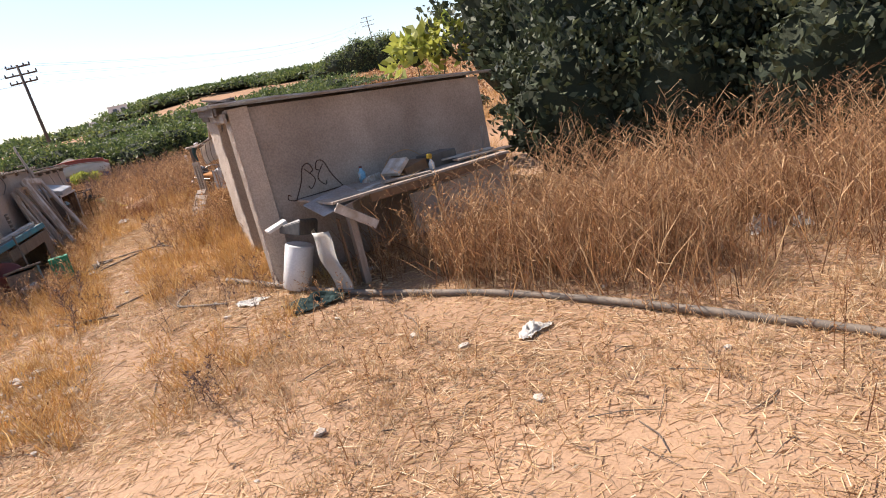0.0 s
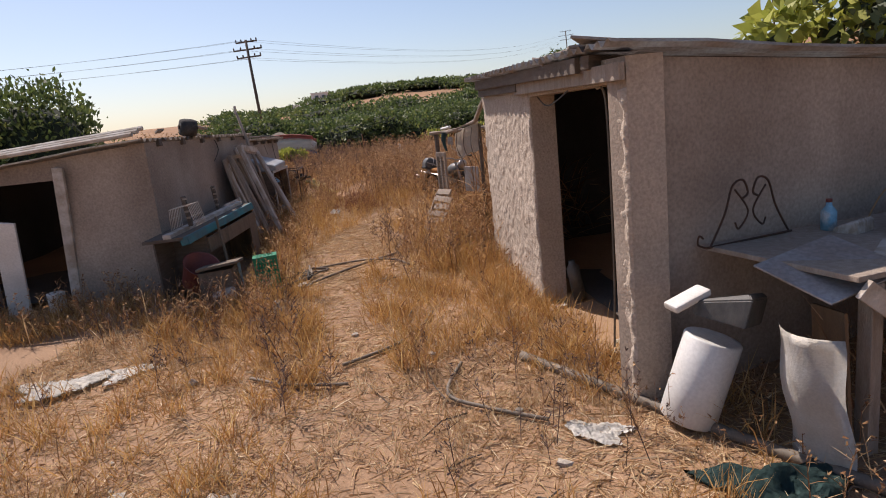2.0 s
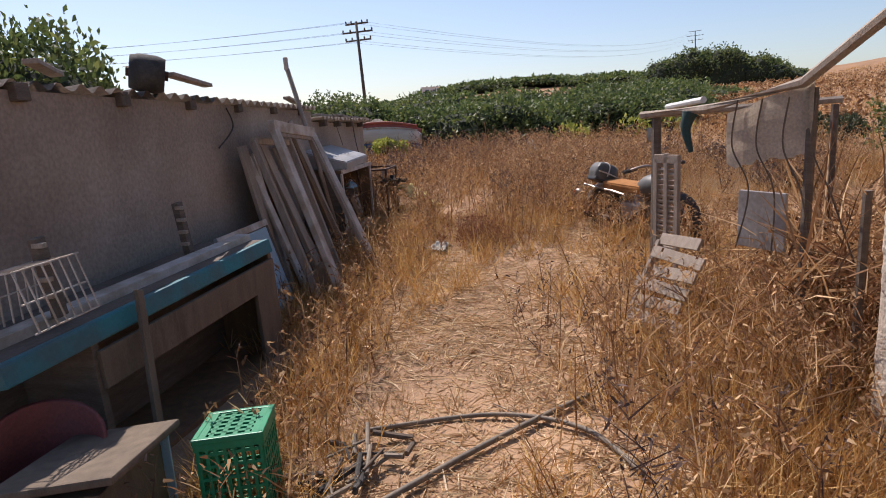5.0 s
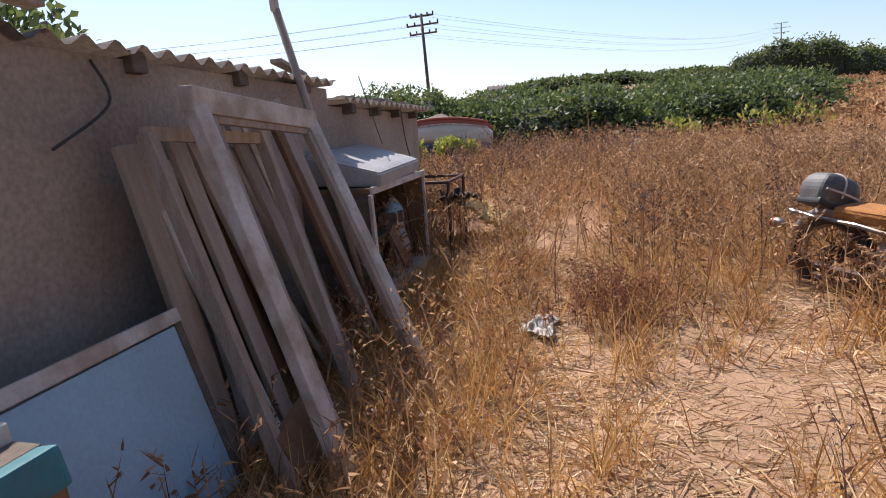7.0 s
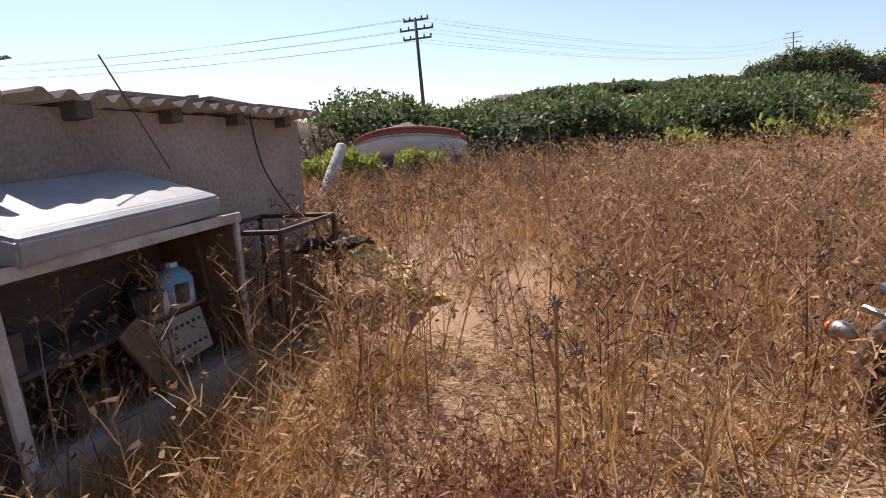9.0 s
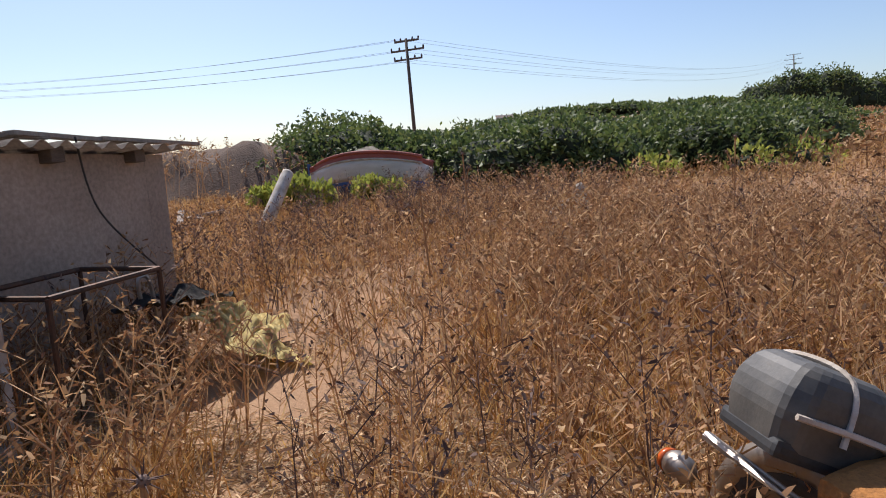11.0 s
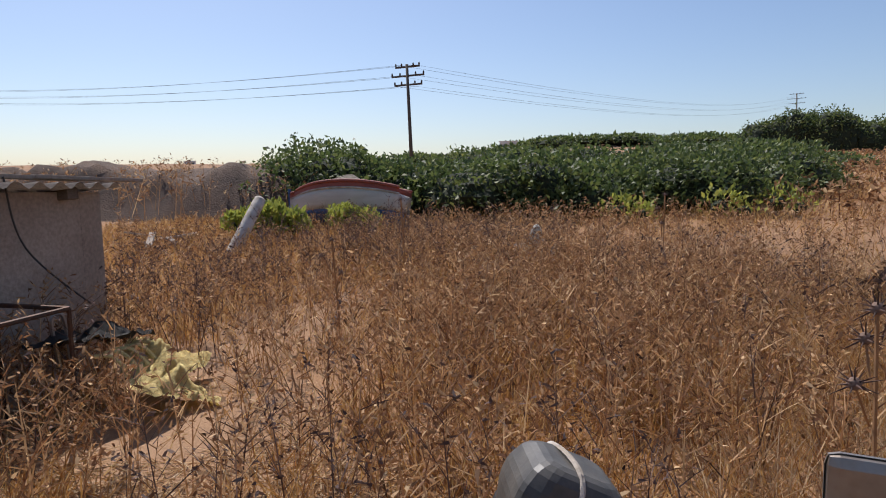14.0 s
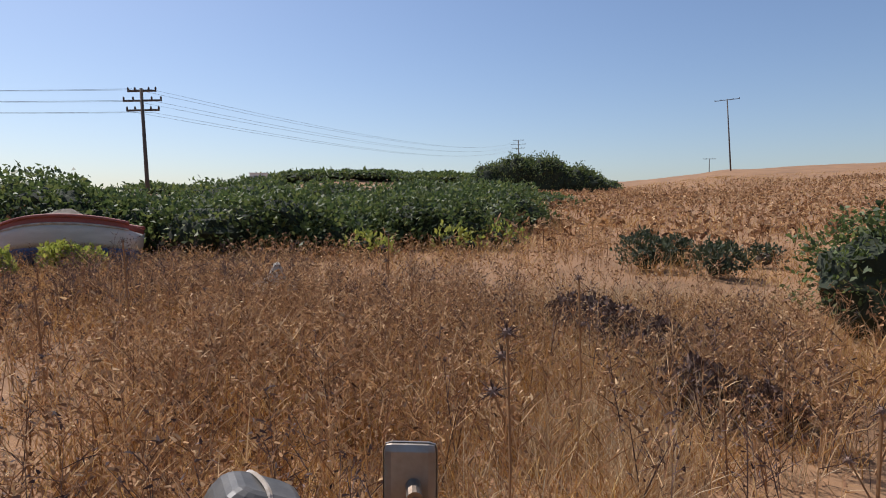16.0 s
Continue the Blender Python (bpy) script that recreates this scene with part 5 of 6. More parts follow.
# ---- boat ashore ----
def boat():
    """An open wooden boat: hull in three painted bands, rails, a small fore deck."""
    c = Vector((-15.83, 24.02))
    m = Matrix.Translation((c.x, c.y, gz(c.x, c.y) - 0.05)) @ Matrix.Rotation(radians(206), 4, "Z") @ pose(0, 0, 0, 8, 0, 0)
    ob = empty("wooden_boat", m, "old red, white and blue wooden boat ashore in weeds", "boat")
    n, L = 26, 2.5
    def sec(t):
        x = (t - 0.5) * L
        w = 0.55 * (1 - abs(2 * t - 0.92) ** 2.6 * 0.95 if t > 0.46 else 1 - (0.46 - t) ** 2 * 1.2)
        sheer = 0.86 - 0.16 * (2 * t - 0.9) ** 2
        return x, max(w, 0.03), sheer
    def band(nm, mat, k0, k1, lab=""):
        bm = bmesh.new()
        rows = []
        for i in range(n + 1):
            x, w, s = sec(i / n)
            row = []
            for side in (-1, 1):
                for j in range(5):
                    k = k0 + (k1 - k0) * j / 4
                    prof = w * math.sin(min(1, k * 1.15) * math.pi / 2) ** 0.62
                    row.append(bm.verts.new((x + 0.25 * (k - 0.5) * max(0, i / n - 0.7), side * prof, s * k)))
            rows.append(row)
        for i in range(n):
            for o in (0, 5):
                for j in range(4):
                    bm.faces.new((rows[i][o + j], rows[i + 1][o + j], rows[i + 1][o + j + 1], rows[i][o + j + 1]))
        bm.faces.new(rows[0][0:5] + rows[0][9:4:-1])
        bmesh.ops.recalc_face_normals(bm, faces=bm.faces[:])
        bmesh.ops.solidify(bm, geom=bm.faces[:], thickness=0.025)
        part(nm, bm, mat, ob, lab, True)
    band("hull_bottom", M_BOATB, 0.0, 0.40, "blue painted bottom")
    band("hull_side", M_BOATW, 0.40, 0.86, "weathered white planked side")
    band("hull_strake", M_BOATR, 0.87, 1.0, "faded red top strake")
    for side in (-1, 1):
        part("gunwale", Rod([(sec(i / n)[0], side * sec(i / n)[1] * 1.01, sec(i / n)[2] + 0.02) for i in range(n + 1)], 0.035, 6), M_BOATR, ob, "red rail", True)
        part("rub_rail", Rod([(sec(i / n)[0], side * sec(i / n)[1] * 1.01, sec(i / n)[2] * 0.865) for i in range(n + 1)], 0.022, 6), M_WHITEWOOD, ob, "", True)
    part("keel", Rod([(-1.2, 0, 0.02), (0, 0, -0.01), (1.15, 0, 0.03), (1.26, 0, 0.4), (1.3, 0, 0.78)], 0.035, 6), M_BOATB, ob)
    bm = bmesh.new()
    v = [bm.verts.new(p) for p in ((-0.5, -0.42, 0.84), (-0.5, 0.42, 0.84), (0.4, 0.4, 0.85), (0.4, -0.4, 0.85), (-0.1, 0, 1.08), (0.05, 0, 1.07))]
    for f in ((0, 4, 1), (0, 3, 5, 4), (1, 4, 5, 2), (2, 5, 3)):
        bm.faces.new([v[i] for i in f])
    bmesh.ops.solidify(bm, geom=bm.faces[:], thickness=0.02)
    part("cover", bm, M_SHEET, ob, "grey tarpaulin tented over the middle")
    for k in range(3):
        part("thwart", Bx((0.16, 0.85, 0.03), pose(-0.7 + 0.55 * k, 0, 0.66), 0.006), M_WOOD, ob)
    return ob


boat()
thing("driftwood_log", Rod(curve_pts([(-14.31, 20.44, 1.03), (-14.45, 20.89, 1.56), (-14.58, 21.18, 1.86)]), 0.105, 10, 0.85), M_WHITEWOOD, "bleached pole leaning in the weeds by the boat", "log", smooth=True)
for k in range(7):
    x, y = -15.9 + RNG.normal(0, 0.6), 20.6 + RNG.normal(0, 0.5)
    thing("scrap_plank", Bx((RNG.uniform(0.35, 0.8), 0.09, 0.03), None, 0.006), M_WOOD, "bleached scrap plank in the weeds", "plank", pose(x, y, gz(x, y) + 0.08 + 0.03 * k, 10 * math.sin(k), 12 * math.cos(k * 2), 30 * k), group="scrap planks")
rag("white_bag", M_FOAM, "large dirty white bag among the weeds", "bag", pose(-10.2, 22.1, gz(-10.2, 22.1) + 0.12, 0, 0, 40), (0.32, 0.28), 33, 0.46)


# ---- earth bank behind the low shed ----
def bank():
    n, mm = 70, 26
    bm = bmesh.new()
    g = []
    for i in range(n):
        t = i / (n - 1)
        x, y = -33 + 17.5 * t, 13.5 + 12.5 * t
        row = []
        for j in range(mm):
            u = j / (mm - 1)
            px, py = x - 5.5 * (u - 0.2) * 0.6, y + 5.5 * (u - 0.2) * 0.75
            hgt = 1.15 * min(1, max(0, (u - 0.05) / 0.22)) * min(1, (1 - t) * 5 + 0.02) * (1 - 0.55 * max(0, u - 0.5))
            hgt *= 1 + 0.35 * noise.noise(Vector((px * 0.5, py * 0.5, 0))) + 0.25 * noise.noise(Vector((px * 1.7, py * 1.7, 3)))
            row.append(bm.verts.new((px, py, gz(px, py) - 0.1 + hgt)))
        g.append(row)
    for i in range(n - 1):
        for j in range(mm - 1):
            bm.faces.new((g[i][j], g[i + 1][j], g[i + 1][j + 1], g[i][j + 1]))
    bmesh.ops.recalc_face_normals(bm, faces=bm.faces[:])
    thing("earth_bank", bm, M_EARTH, "low crumbling bank of dark earth with dry scrub", "bank", kind="structure", smooth=True)


bank()


# ---- trees and bushes ----
def leaf_cloud(blobs, count, size, up=0.0):
    """Leaves spread through the outer shell of lumpy blobs (x, y, z, rx, ry, rz)."""
    vol = np.array([b[3] * b[4] + b[4] * b[5] + b[3] * b[5] for b in blobs])
    n = np.maximum(1, (count * vol / vol.sum()).astype(int))
    P, N = [], []
    for b, k in zip(blobs, n):
        d = RNG.normal(size=(k, 3))
        d /= np.linalg.norm(d, axis=1, keepdims=True)
        d[:, 2] = np.where(d[:, 2] < -0.35, -d[:, 2], d[:, 2])
        lump = 1 + 0.16 * np.sin(d[:, 0] * 5 + b[0]) * np.sin(d[:, 1] * 6 + b[1]) + 0.13 * np.sin(d[:, 2] * 9 + d[:, 0] * 7 + b[0])
        r = (0.78 + 0.3 * RNG.random(k) ** 1.3 + (RNG.random(k) > 0.965) * RNG.uniform(0, 0.22, k)) * lump
        P.append(np.array(b[:3]) + d * np.array(b[3:]) * r[:, None])
        N.append(d)
    P, N = np.concatenate(P), np.concatenate(N)
    k = len(P)
    a = RNG.normal(size=(k, 3)) + N * 0.5 + np.array([0, 0, up])
    a /= np.linalg.norm(a, axis=1, keepdims=True)
    s = np.cross(a, RNG.normal(size=(k, 3)))
    s /= np.linalg.norm(s, axis=1, keepdims=True)
    L = size * RNG.uniform(0.6, 1.4, k)[:, None]
    bend = np.cross(a, s) * L * 0.15
    V = np.stack([P, P + a * L * 0.5 + s * L * 0.26 + bend, P + a * L, P + a * L * 0.5 - s * L * 0.26 + bend], 1).reshape(-1, 3)
    return V, np.array([[0, 1, 2, 3]]) + 4 * np.arange(k)[:, None]


def plant(name, base, blobs, count, size, mat, label, category, up=0.0, core=0.74, limbs=7, core_mat=None, group=""):
    """Trunk and limbs, a solid core dark as inner shade, and a crown of leaves."""
    ob = empty(name, pose(*base), label, category, group)
    inv = Matrix.Translation(-Vector(base))
    bm = bmesh.new()
    big = max(b[5] for b in blobs)
    for i, b in enumerate(blobs[:limbs]):
        mid = Vector(base).lerp(Vector(b[:3]), 0.55) + Vector((0.1 * math.sin(i * 3), 0.1 * math.cos(i * 5), 0.1))
        rod(bm, [Vector(base) + Vector((0.05 * math.sin(i), 0.05 * math.cos(i), -0.1)), mid, Vector(b[:3])], 0.05 * big, 6, 0.35)
    bmesh.ops.transform(bm, matrix=inv, verts=bm.verts[:])
    part("trunk", bm, M_TWIG, ob)
    # Added solid lumps that stop see-through and darken the crown's inside.
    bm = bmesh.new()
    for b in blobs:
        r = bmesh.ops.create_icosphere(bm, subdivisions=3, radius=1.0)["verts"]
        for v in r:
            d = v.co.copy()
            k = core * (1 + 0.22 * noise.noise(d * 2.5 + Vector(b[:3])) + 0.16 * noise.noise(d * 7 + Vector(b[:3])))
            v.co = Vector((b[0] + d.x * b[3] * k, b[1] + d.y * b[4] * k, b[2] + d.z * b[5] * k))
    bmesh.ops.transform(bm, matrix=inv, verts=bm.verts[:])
    part("crown_core", bm, core_mat or M_CORE, ob)
    V, F = leaf_cloud(blobs, count, size, up)
    crown = new("crown", mesh_np("crown", V - np.array(base), F, mat))
    crown.parent = ob
    return ob


def blob_row(pts, r, h, jitter, n, seed):
    """Blobs along a line of (x, y), their feet on the ground."""
    rr = random.Random(seed)
    pts = [Vector(p) for p in pts]
    out = []
    for k in range(n):
        t = k / max(1, n - 1) * (len(pts) - 1)
        i = min(int(t), len(pts) - 2)
        p = pts[i].lerp(pts[i + 1], t - i)
        x, y = p.x + rr.uniform(-jitter, jitter), p.y + rr.uniform(-jitter, jitter)
        q, hh = r * rr.uniform(0.6, 1.3), h * rr.uniform(0.65, 1.3)
        out.append((x, y, gz(x, y) + hh * 0.42, q, q, hh * 0.62))
    return out


def B0(x, y):
    return (x, y, gz(x, y))


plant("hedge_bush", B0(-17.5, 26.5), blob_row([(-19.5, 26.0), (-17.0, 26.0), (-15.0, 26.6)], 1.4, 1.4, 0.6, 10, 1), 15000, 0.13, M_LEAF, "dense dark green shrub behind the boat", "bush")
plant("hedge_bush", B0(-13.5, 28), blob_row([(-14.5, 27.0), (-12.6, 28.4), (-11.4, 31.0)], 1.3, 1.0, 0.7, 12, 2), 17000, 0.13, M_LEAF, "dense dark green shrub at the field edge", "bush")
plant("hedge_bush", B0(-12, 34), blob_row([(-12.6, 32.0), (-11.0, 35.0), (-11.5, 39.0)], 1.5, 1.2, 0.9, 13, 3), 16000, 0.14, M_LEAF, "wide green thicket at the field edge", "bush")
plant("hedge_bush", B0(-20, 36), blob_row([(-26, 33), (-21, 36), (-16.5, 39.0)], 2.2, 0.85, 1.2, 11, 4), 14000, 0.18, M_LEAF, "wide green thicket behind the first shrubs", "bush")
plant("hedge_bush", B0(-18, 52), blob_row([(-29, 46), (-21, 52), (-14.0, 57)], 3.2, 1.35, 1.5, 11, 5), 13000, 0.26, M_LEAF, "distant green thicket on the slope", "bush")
dome = []
for k in range(26):
    u, v = -1 + 2 * (k % 13) / 12, (k // 13) * 2.5
    x, y = -20.9 + 8.6 * u + 0.6 * math.sin(k * 2.3), 103.5 + v + 2.6 * u
    hh = 4.7 * max(0.12, 1 - u * u) ** 0.6 * (1 + 0.08 * math.sin(k * 1.9))
    dome.append((x, y, gz(x, y) + hh * 0.3, 2.3, 2.2, hh * 0.72))
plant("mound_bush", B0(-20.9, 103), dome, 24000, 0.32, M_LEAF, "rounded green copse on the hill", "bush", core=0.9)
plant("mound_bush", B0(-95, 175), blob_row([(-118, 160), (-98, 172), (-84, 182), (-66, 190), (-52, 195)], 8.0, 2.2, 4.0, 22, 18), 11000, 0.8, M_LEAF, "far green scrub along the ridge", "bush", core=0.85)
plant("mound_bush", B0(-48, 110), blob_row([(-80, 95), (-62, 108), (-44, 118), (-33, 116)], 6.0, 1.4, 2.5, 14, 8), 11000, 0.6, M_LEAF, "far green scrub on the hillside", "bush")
plant("side_bush", B0(-2.9, 23.3), blob_row([(-3.4, 23.2), (-2.9, 23.4), (-2.2, 23.5), (-1.6, 23.4)], 0.6, 1.35, 0.18, 9, 11), 9000, 0.075, M_LEAF, "round green bush standing in the field", "bush")
for x, y, w in ((-5.4, 19.95, 0.26), (-5.05, 19.8, 0.2), (-5.8, 20.9, 0.22), (-6.1, 21.5, 0.34), (-6.45, 21.9, 0.30), (-5.6, 21.3, 0.26)):
    plant("thorn_clump", B0(x, y), [(x, y, gz(x, y) + w * 0.5, w, w, w * 0.8), (x + w * 0.6, y + 0.1, gz(x, y) + w * 0.4, w * 0.7, w * 0.7, w * 0.6)], 1100, 0.07, M_DUSK, "dark dead thorny clump in the grass", "bush", up=0.6, core=0.6, core_mat=M_TWIG, group="thorn clumps")
for x, y, w in ((-5.8, 27.6, 0.5), (-4.6, 27.1, 0.45), (-5.2, 28.8, 0.4)):
    plant("thorn_clump", B0(x, y), [(x, y, gz(x, y) + w * 0.5, w, w, w * 0.9)], 900, 0.08, M_CONIF, "grey-green scrub clump on the slope", "bush", up=1.2, core=0.5, group="scrub on the slope")
plant("left_tree", B0(-14.2, 14.6), [(-14.4, 14.4, 2.3, 1.4, 1.3, 1.35), (-16.4, 14.6, 2.0, 1.5, 1.4, 1.2), (-17.8, 13.2, 2.6, 2.0, 1.8, 1.7), (-14.9, 12.5, 2.5, 1.4, 1.3, 1.5)], 15000, 0.12, M_LEAF,
      "feathery green shrub behind the low shed roof", "tree", up=1.2)
plant("conifer", B0(3.4, 14.5), [(2.3, 14.6, 2.8, 1.9, 1.5, 2.6), (4.4, 14.0, 2.4, 1.8, 1.5, 2.8), (1.2, 15.6, 3.2, 1.6, 1.4, 2.6), (3.4, 14.6, 4.2, 1.8, 1.4, 1.8), (1.6, 13.1, 1.3, 1.1, 0.9, 1.5), (3.1, 13.0, 1.3, 1.3, 0.9, 1.5)], 26000, 0.14, M_CONIF,
      "large grey-green conifer crowding the shed", "tree", up=0.7)
plant("conifer", B0(7.2, 13.0), [(6.2, 13.0, 2.6, 1.9, 1.5, 2.8), (8.2, 12.2, 2.5, 1.9, 1.6, 2.8), (7.2, 13.2, 4.3, 2.0, 1.5, 1.9), (5.0, 12.2, 1.2, 1.3, 0.9, 1.4), (6.8, 11.2, 1.2, 1.4, 0.9, 1.4), (10, 11.5, 2.6, 2, 1.6, 2.8)], 22000, 0.14, M_CONIF,
      "large dark conifer with drooping sprays", "tree", up=0.7)
plant("fig_tree", B0(-1.0, 15.6), [(-1.0, 15.4, 2.7, 0.5, 0.5, 0.45), (-0.4, 15.5, 2.75, 0.5, 0.5, 0.5)], 260, 0.26, M_LEAFY, "young fig tree with broad light green leaves", "tree", core=0.3)
for x, y, s, n in ((-15.34, 21.86, 0.36, 1300), (-14.78, 23.10, 0.30, 900), (-15.84, 21.56, 0.26, 600), (-11.3, 27.0, 0.36, 160), (-9.9, 28.5, 0.4, 150), (-9.2, 30.0, 0.4, 130)):
    plant("yellow_shrub", B0(x, y), [(x, y, gz(x, y) + s * 0.7, s, s, s * 0.9), (x + s, y + 0.2, gz(x, y) + s * 0.5, s * 0.8, s * 0.8, s * 0.7)], n, 0.11, M_LEAFY,
          "low yellow-green shrub in the dry grass", "bush", up=1.5, core=0.4, group="yellow-green shrubs")
for k in range(9):
    x, y = RNG.uniform(-6.4, 1.5), RNG.uniform(19.5, 30)
    s = RNG.uniform(0.25, 0.45)
    plant("grey_scrub", B0(x, y), [(x, y, gz(x, y) + s * 0.5, s, s, s * 0.7)], 500, 0.08, M_TWIG if k % 2 else M_CONIF, "grey-brown thorny scrub in the field", "bush", up=1.0, core=0.5, core_mat=M_TWIG, group="scrub in the field")


# ---- power line, far poles, house ----
def power_pole(name, base, height, lean, arms, width, label, yaw=0.0, r=0.13):
    ob = empty(name, pose(*base, 0, lean, 0) @ pose(0, 0, 0, 0, 0, yaw), label, "utility pole", "power poles")
    part("pole", Rod([(0, 0, -1.0), (0, 0, height)], r, 8, 0.65), M_POLE, ob, smooth=True)
    for k in range(arms):
        z = height - 0.12 - 0.62 * k * height / 8
        arm = part("cross_arm", Bx((width * (1, 1.35, 1.15)[k % 3], 0.1, 0.1), pose(0, 0.1, z), 0.01), M_POLE, ob)
        for x in (-0.48, -0.24, 0.24, 0.48):
            part("insulator", lathe([(0.03, 0), (0.055, 0.03), (0.05, 0.12), (0.02, 0.17)], 8), M_IRON, arm, m=pose(x * width * (1, 1.35, 1.15)[k % 3], 0.1, z + 0.05))
    return ob


PT = Vector((-32.1, 43.3, 8.85))
power_pole("power_pole", (PT.x + 0.25, PT.y, gz(PT.x, PT.y)), PT.z - gz(PT.x, PT.y), -2.5, 3, 1.5, "dark wooden power pole with three cross arms", 25)
D2 = Vector((-0.192, 0.981, 0))
p2 = Vector((-5.98, 15.36, 0)) + D2 * 190
power_pole("power_pole", (p2.x, p2.y, gz(p2.x, p2.y) - 2), 2.17 + 0.1089 * 190 - gz(p2.x, p2.y) + 2, -2, 3, 3.2, "far dark power pole on the hill", 15, 0.2)
p3 = Vector((-5.9, 15.35, 0)) + Vector((0.112, 0.994, 0)) * 120
power_pole("power_pole", (p3.x, p3.y, gz(p3.x, p3.y)), 2.19 + 0.1575 * 120 - gz(p3.x, p3.y), -4, 1, 4.0, "thin leaning pole on the field slope", 0, 0.14)
p4 = Vector((-5.9, 15.35, 0)) + Vector((0.083, 0.997, 0)) * 210
power_pole("power_pole", (p4.x, p4.y, gz(p4.x, p4.y) - 3), 2.19 + 0.0735 * 210 - gz(p4.x, p4.y) + 3, 0, 1, 3.4, "small far pole behind the hill crest", 0, 0.15)
WL = Vector((-0.86, -0.5, 0))
for k, (z, w) in enumerate(((0.0, -1), (0.0, 1), (-0.62, -1.3), (-0.62, 1.3), (-1.24, -1.1), (-1.24, 1.1))):
    a = PT + Vector((w * 0.4, w * 0.25, z - 0.05))
    far = Vector((p2.x, p2.y, 2.17 + 0.107 * 190 + z * 1.5)) + Vector((w * 0.7, 0, 0))
    near = a + Vector((-62, -22, 3.2 + 0.12 * k))
    pts = []
    for q0, q1, sag in ((near, a, 1.2), (a, far, 2.5)):
        for i in range(24):
            t = i / 24
            pts.append(q0.lerp(q1, t) + Vector((0, 0, -sag * 4 * t * (1 - t))))
    pts.append(far)
    thing("power_line", Rod(pts, 0.009, 4), M_WIRE, "thin overhead power line", "cable", group="power lines")


def house(base, yaw, sc):
    ob = empty("white_house", pose(*base, 0, 0, yaw), "white flat-roofed house far off on the hill", "house")
    def b(nm, size, at, mat, parent=ob, lab=""):
        return part(nm, Bx([v * sc for v in size], pose(*[v * sc for v in at]), 0.02), mat, parent, lab)
    b("wall", (9, 7, 3.2), (0, 0, 1.6), M_HOUSE)
    b("wall", (6, 6, 2.8), (1.2, 0, 4.6), M_HOUSE)
    b("wall", (4.5, 6, 2.6), (-6.5, 0.5, 1.3), M_HOUSE)
    b("roof", (6.6, 6.6, 0.25), (1.2, 0, 6.1), M_HOUSE)
    b("roof", (9.4, 7.4, 0.25), (0, 0, 3.3), M_HOUSE)
    for x, z, w, hh in ((-2.5, 1.6, 1.4, 1.5), (0.5, 1.6, 2.0, 1.9), (3.0, 1.6, 1.3, 1.5), (0.2, 4.6, 1.4, 1.4), (2.7, 4.6, 1.5, 1.4), (-6.5, 1.4, 1.6, 1.2)):
        win = b("window", (w, 0.2, hh), (x, -3.05 if z > 4 else (-2.5 if x < -5 else -3.52), z), M_HOUSE)
        b("pane", (w * 0.9, 0.22, hh * 0.9), (x, (-3.05 if z > 4 else (-2.5 if x < -5 else -3.52)) - 0.03, z), M_GLASS, win)


hp = Vector((-5.98, 15.36, 0)) + Vector((-0.566, 0.824, 0)) * 170
house((hp.x, hp.y, gz(hp.x, hp.y) - 0.2), 33, 0.75)
hp = Vector((-5.98, 15.36, 0)) + Vector((-0.88, 0.47, 0)) * 200
house((hp.x, hp.y, 2.17 + 0.014 * 200), 60, 0.5)


# ---- dry vegetation ----
CAMXY = np.array([[e[0], e[1]] for _, e, _, _ in PATH])


def clear_of_sheds(x, y, pad=0.05):
    ok = np.ones(len(x), bool)
    for o, u, w, a, b in ((RB, RU, FU, LA, (RD - RB).length), (L0, LU, LE, 7.2, 3.3)):
        m = np.array([[u.x, w.x], [u.y, w.y]])
        st = np.linalg.solve(m, np.stack([x - o.x, y - o.y]))
        ok &= ~((st[0] > -pad) & (st[0] < a + pad) & (st[1] > -pad) & (st[1] < b + pad))
    return ok


def off_path(x, y, d):
    gap = np.full(len(x), 99.0)
    for a, b in zip(CAMXY[:-1], CAMXY[1:]):
        ab = b - a
        t = np.clip(((x - a[0]) * ab[0] + (y - a[1]) * ab[1]) / (ab @ ab + 1e-9), 0, 1)
        gap = np.minimum(gap, np.hypot(x - a[0] - ab[0] * t, y - a[1] - ab[1] * t))
    return gap > d


def patchy(x, y, f=0.9, ph=0.0):
    return 0.5 + 0.25 * np.sin(x * f * 1.7 + ph + 1.3 * np.sin(y * f)) + 0.25 * np.sin(y * f * 2.1 + ph * 2 + np.sin(x * f * 1.4))


def scatter(n, x0, x1, y0, y1, keep=None, pad=0.05):
    x, y = RNG.uniform(x0, x1, n), RNG.uniform(y0, y1, n)
    k = clear_of_sheds(x, y, pad) & (((x + 9.4) / 0.5) ** 2 + ((y - 17.05) / 0.35) ** 2 > 1)
    along, out = (x - L0.x) * LU.x + (y - L0.y) * LU.y, (x - L0.x) * LN.x + (y - L0.y) * LN.y
    k &= ~((along > -0.8) & (along < 1.4) & (out < 0.85) & (out > 0))
    if keep is not None:
        k &= RNG.random(n) < keep(x, y)
    return x[k], y[k]


def lying_straw(n, x0, x1, y0, y1):
    x, y = scatter(n, x0, x1, y0, y1, lambda x, y: 0.25 + 0.75 * patchy(x, y, 1.3, 0.5))
    k = len(x)
    base = np.stack([x, y, ground_z(x, y) + 0.004], 1)
    a = RNG.uniform(0, 2 * np.pi, k)
    way = np.stack([np.cos(a), np.sin(a), RNG.uniform(0.0, 0.6, k) ** 2], 1)
    return ribbons(base, way, RNG.uniform(0.03, 0.2, k) * RNG.uniform(0.4, 1.2, k), RNG.uniform(0.003, 0.009, k), RNG.uniform(0, 0.25, k))


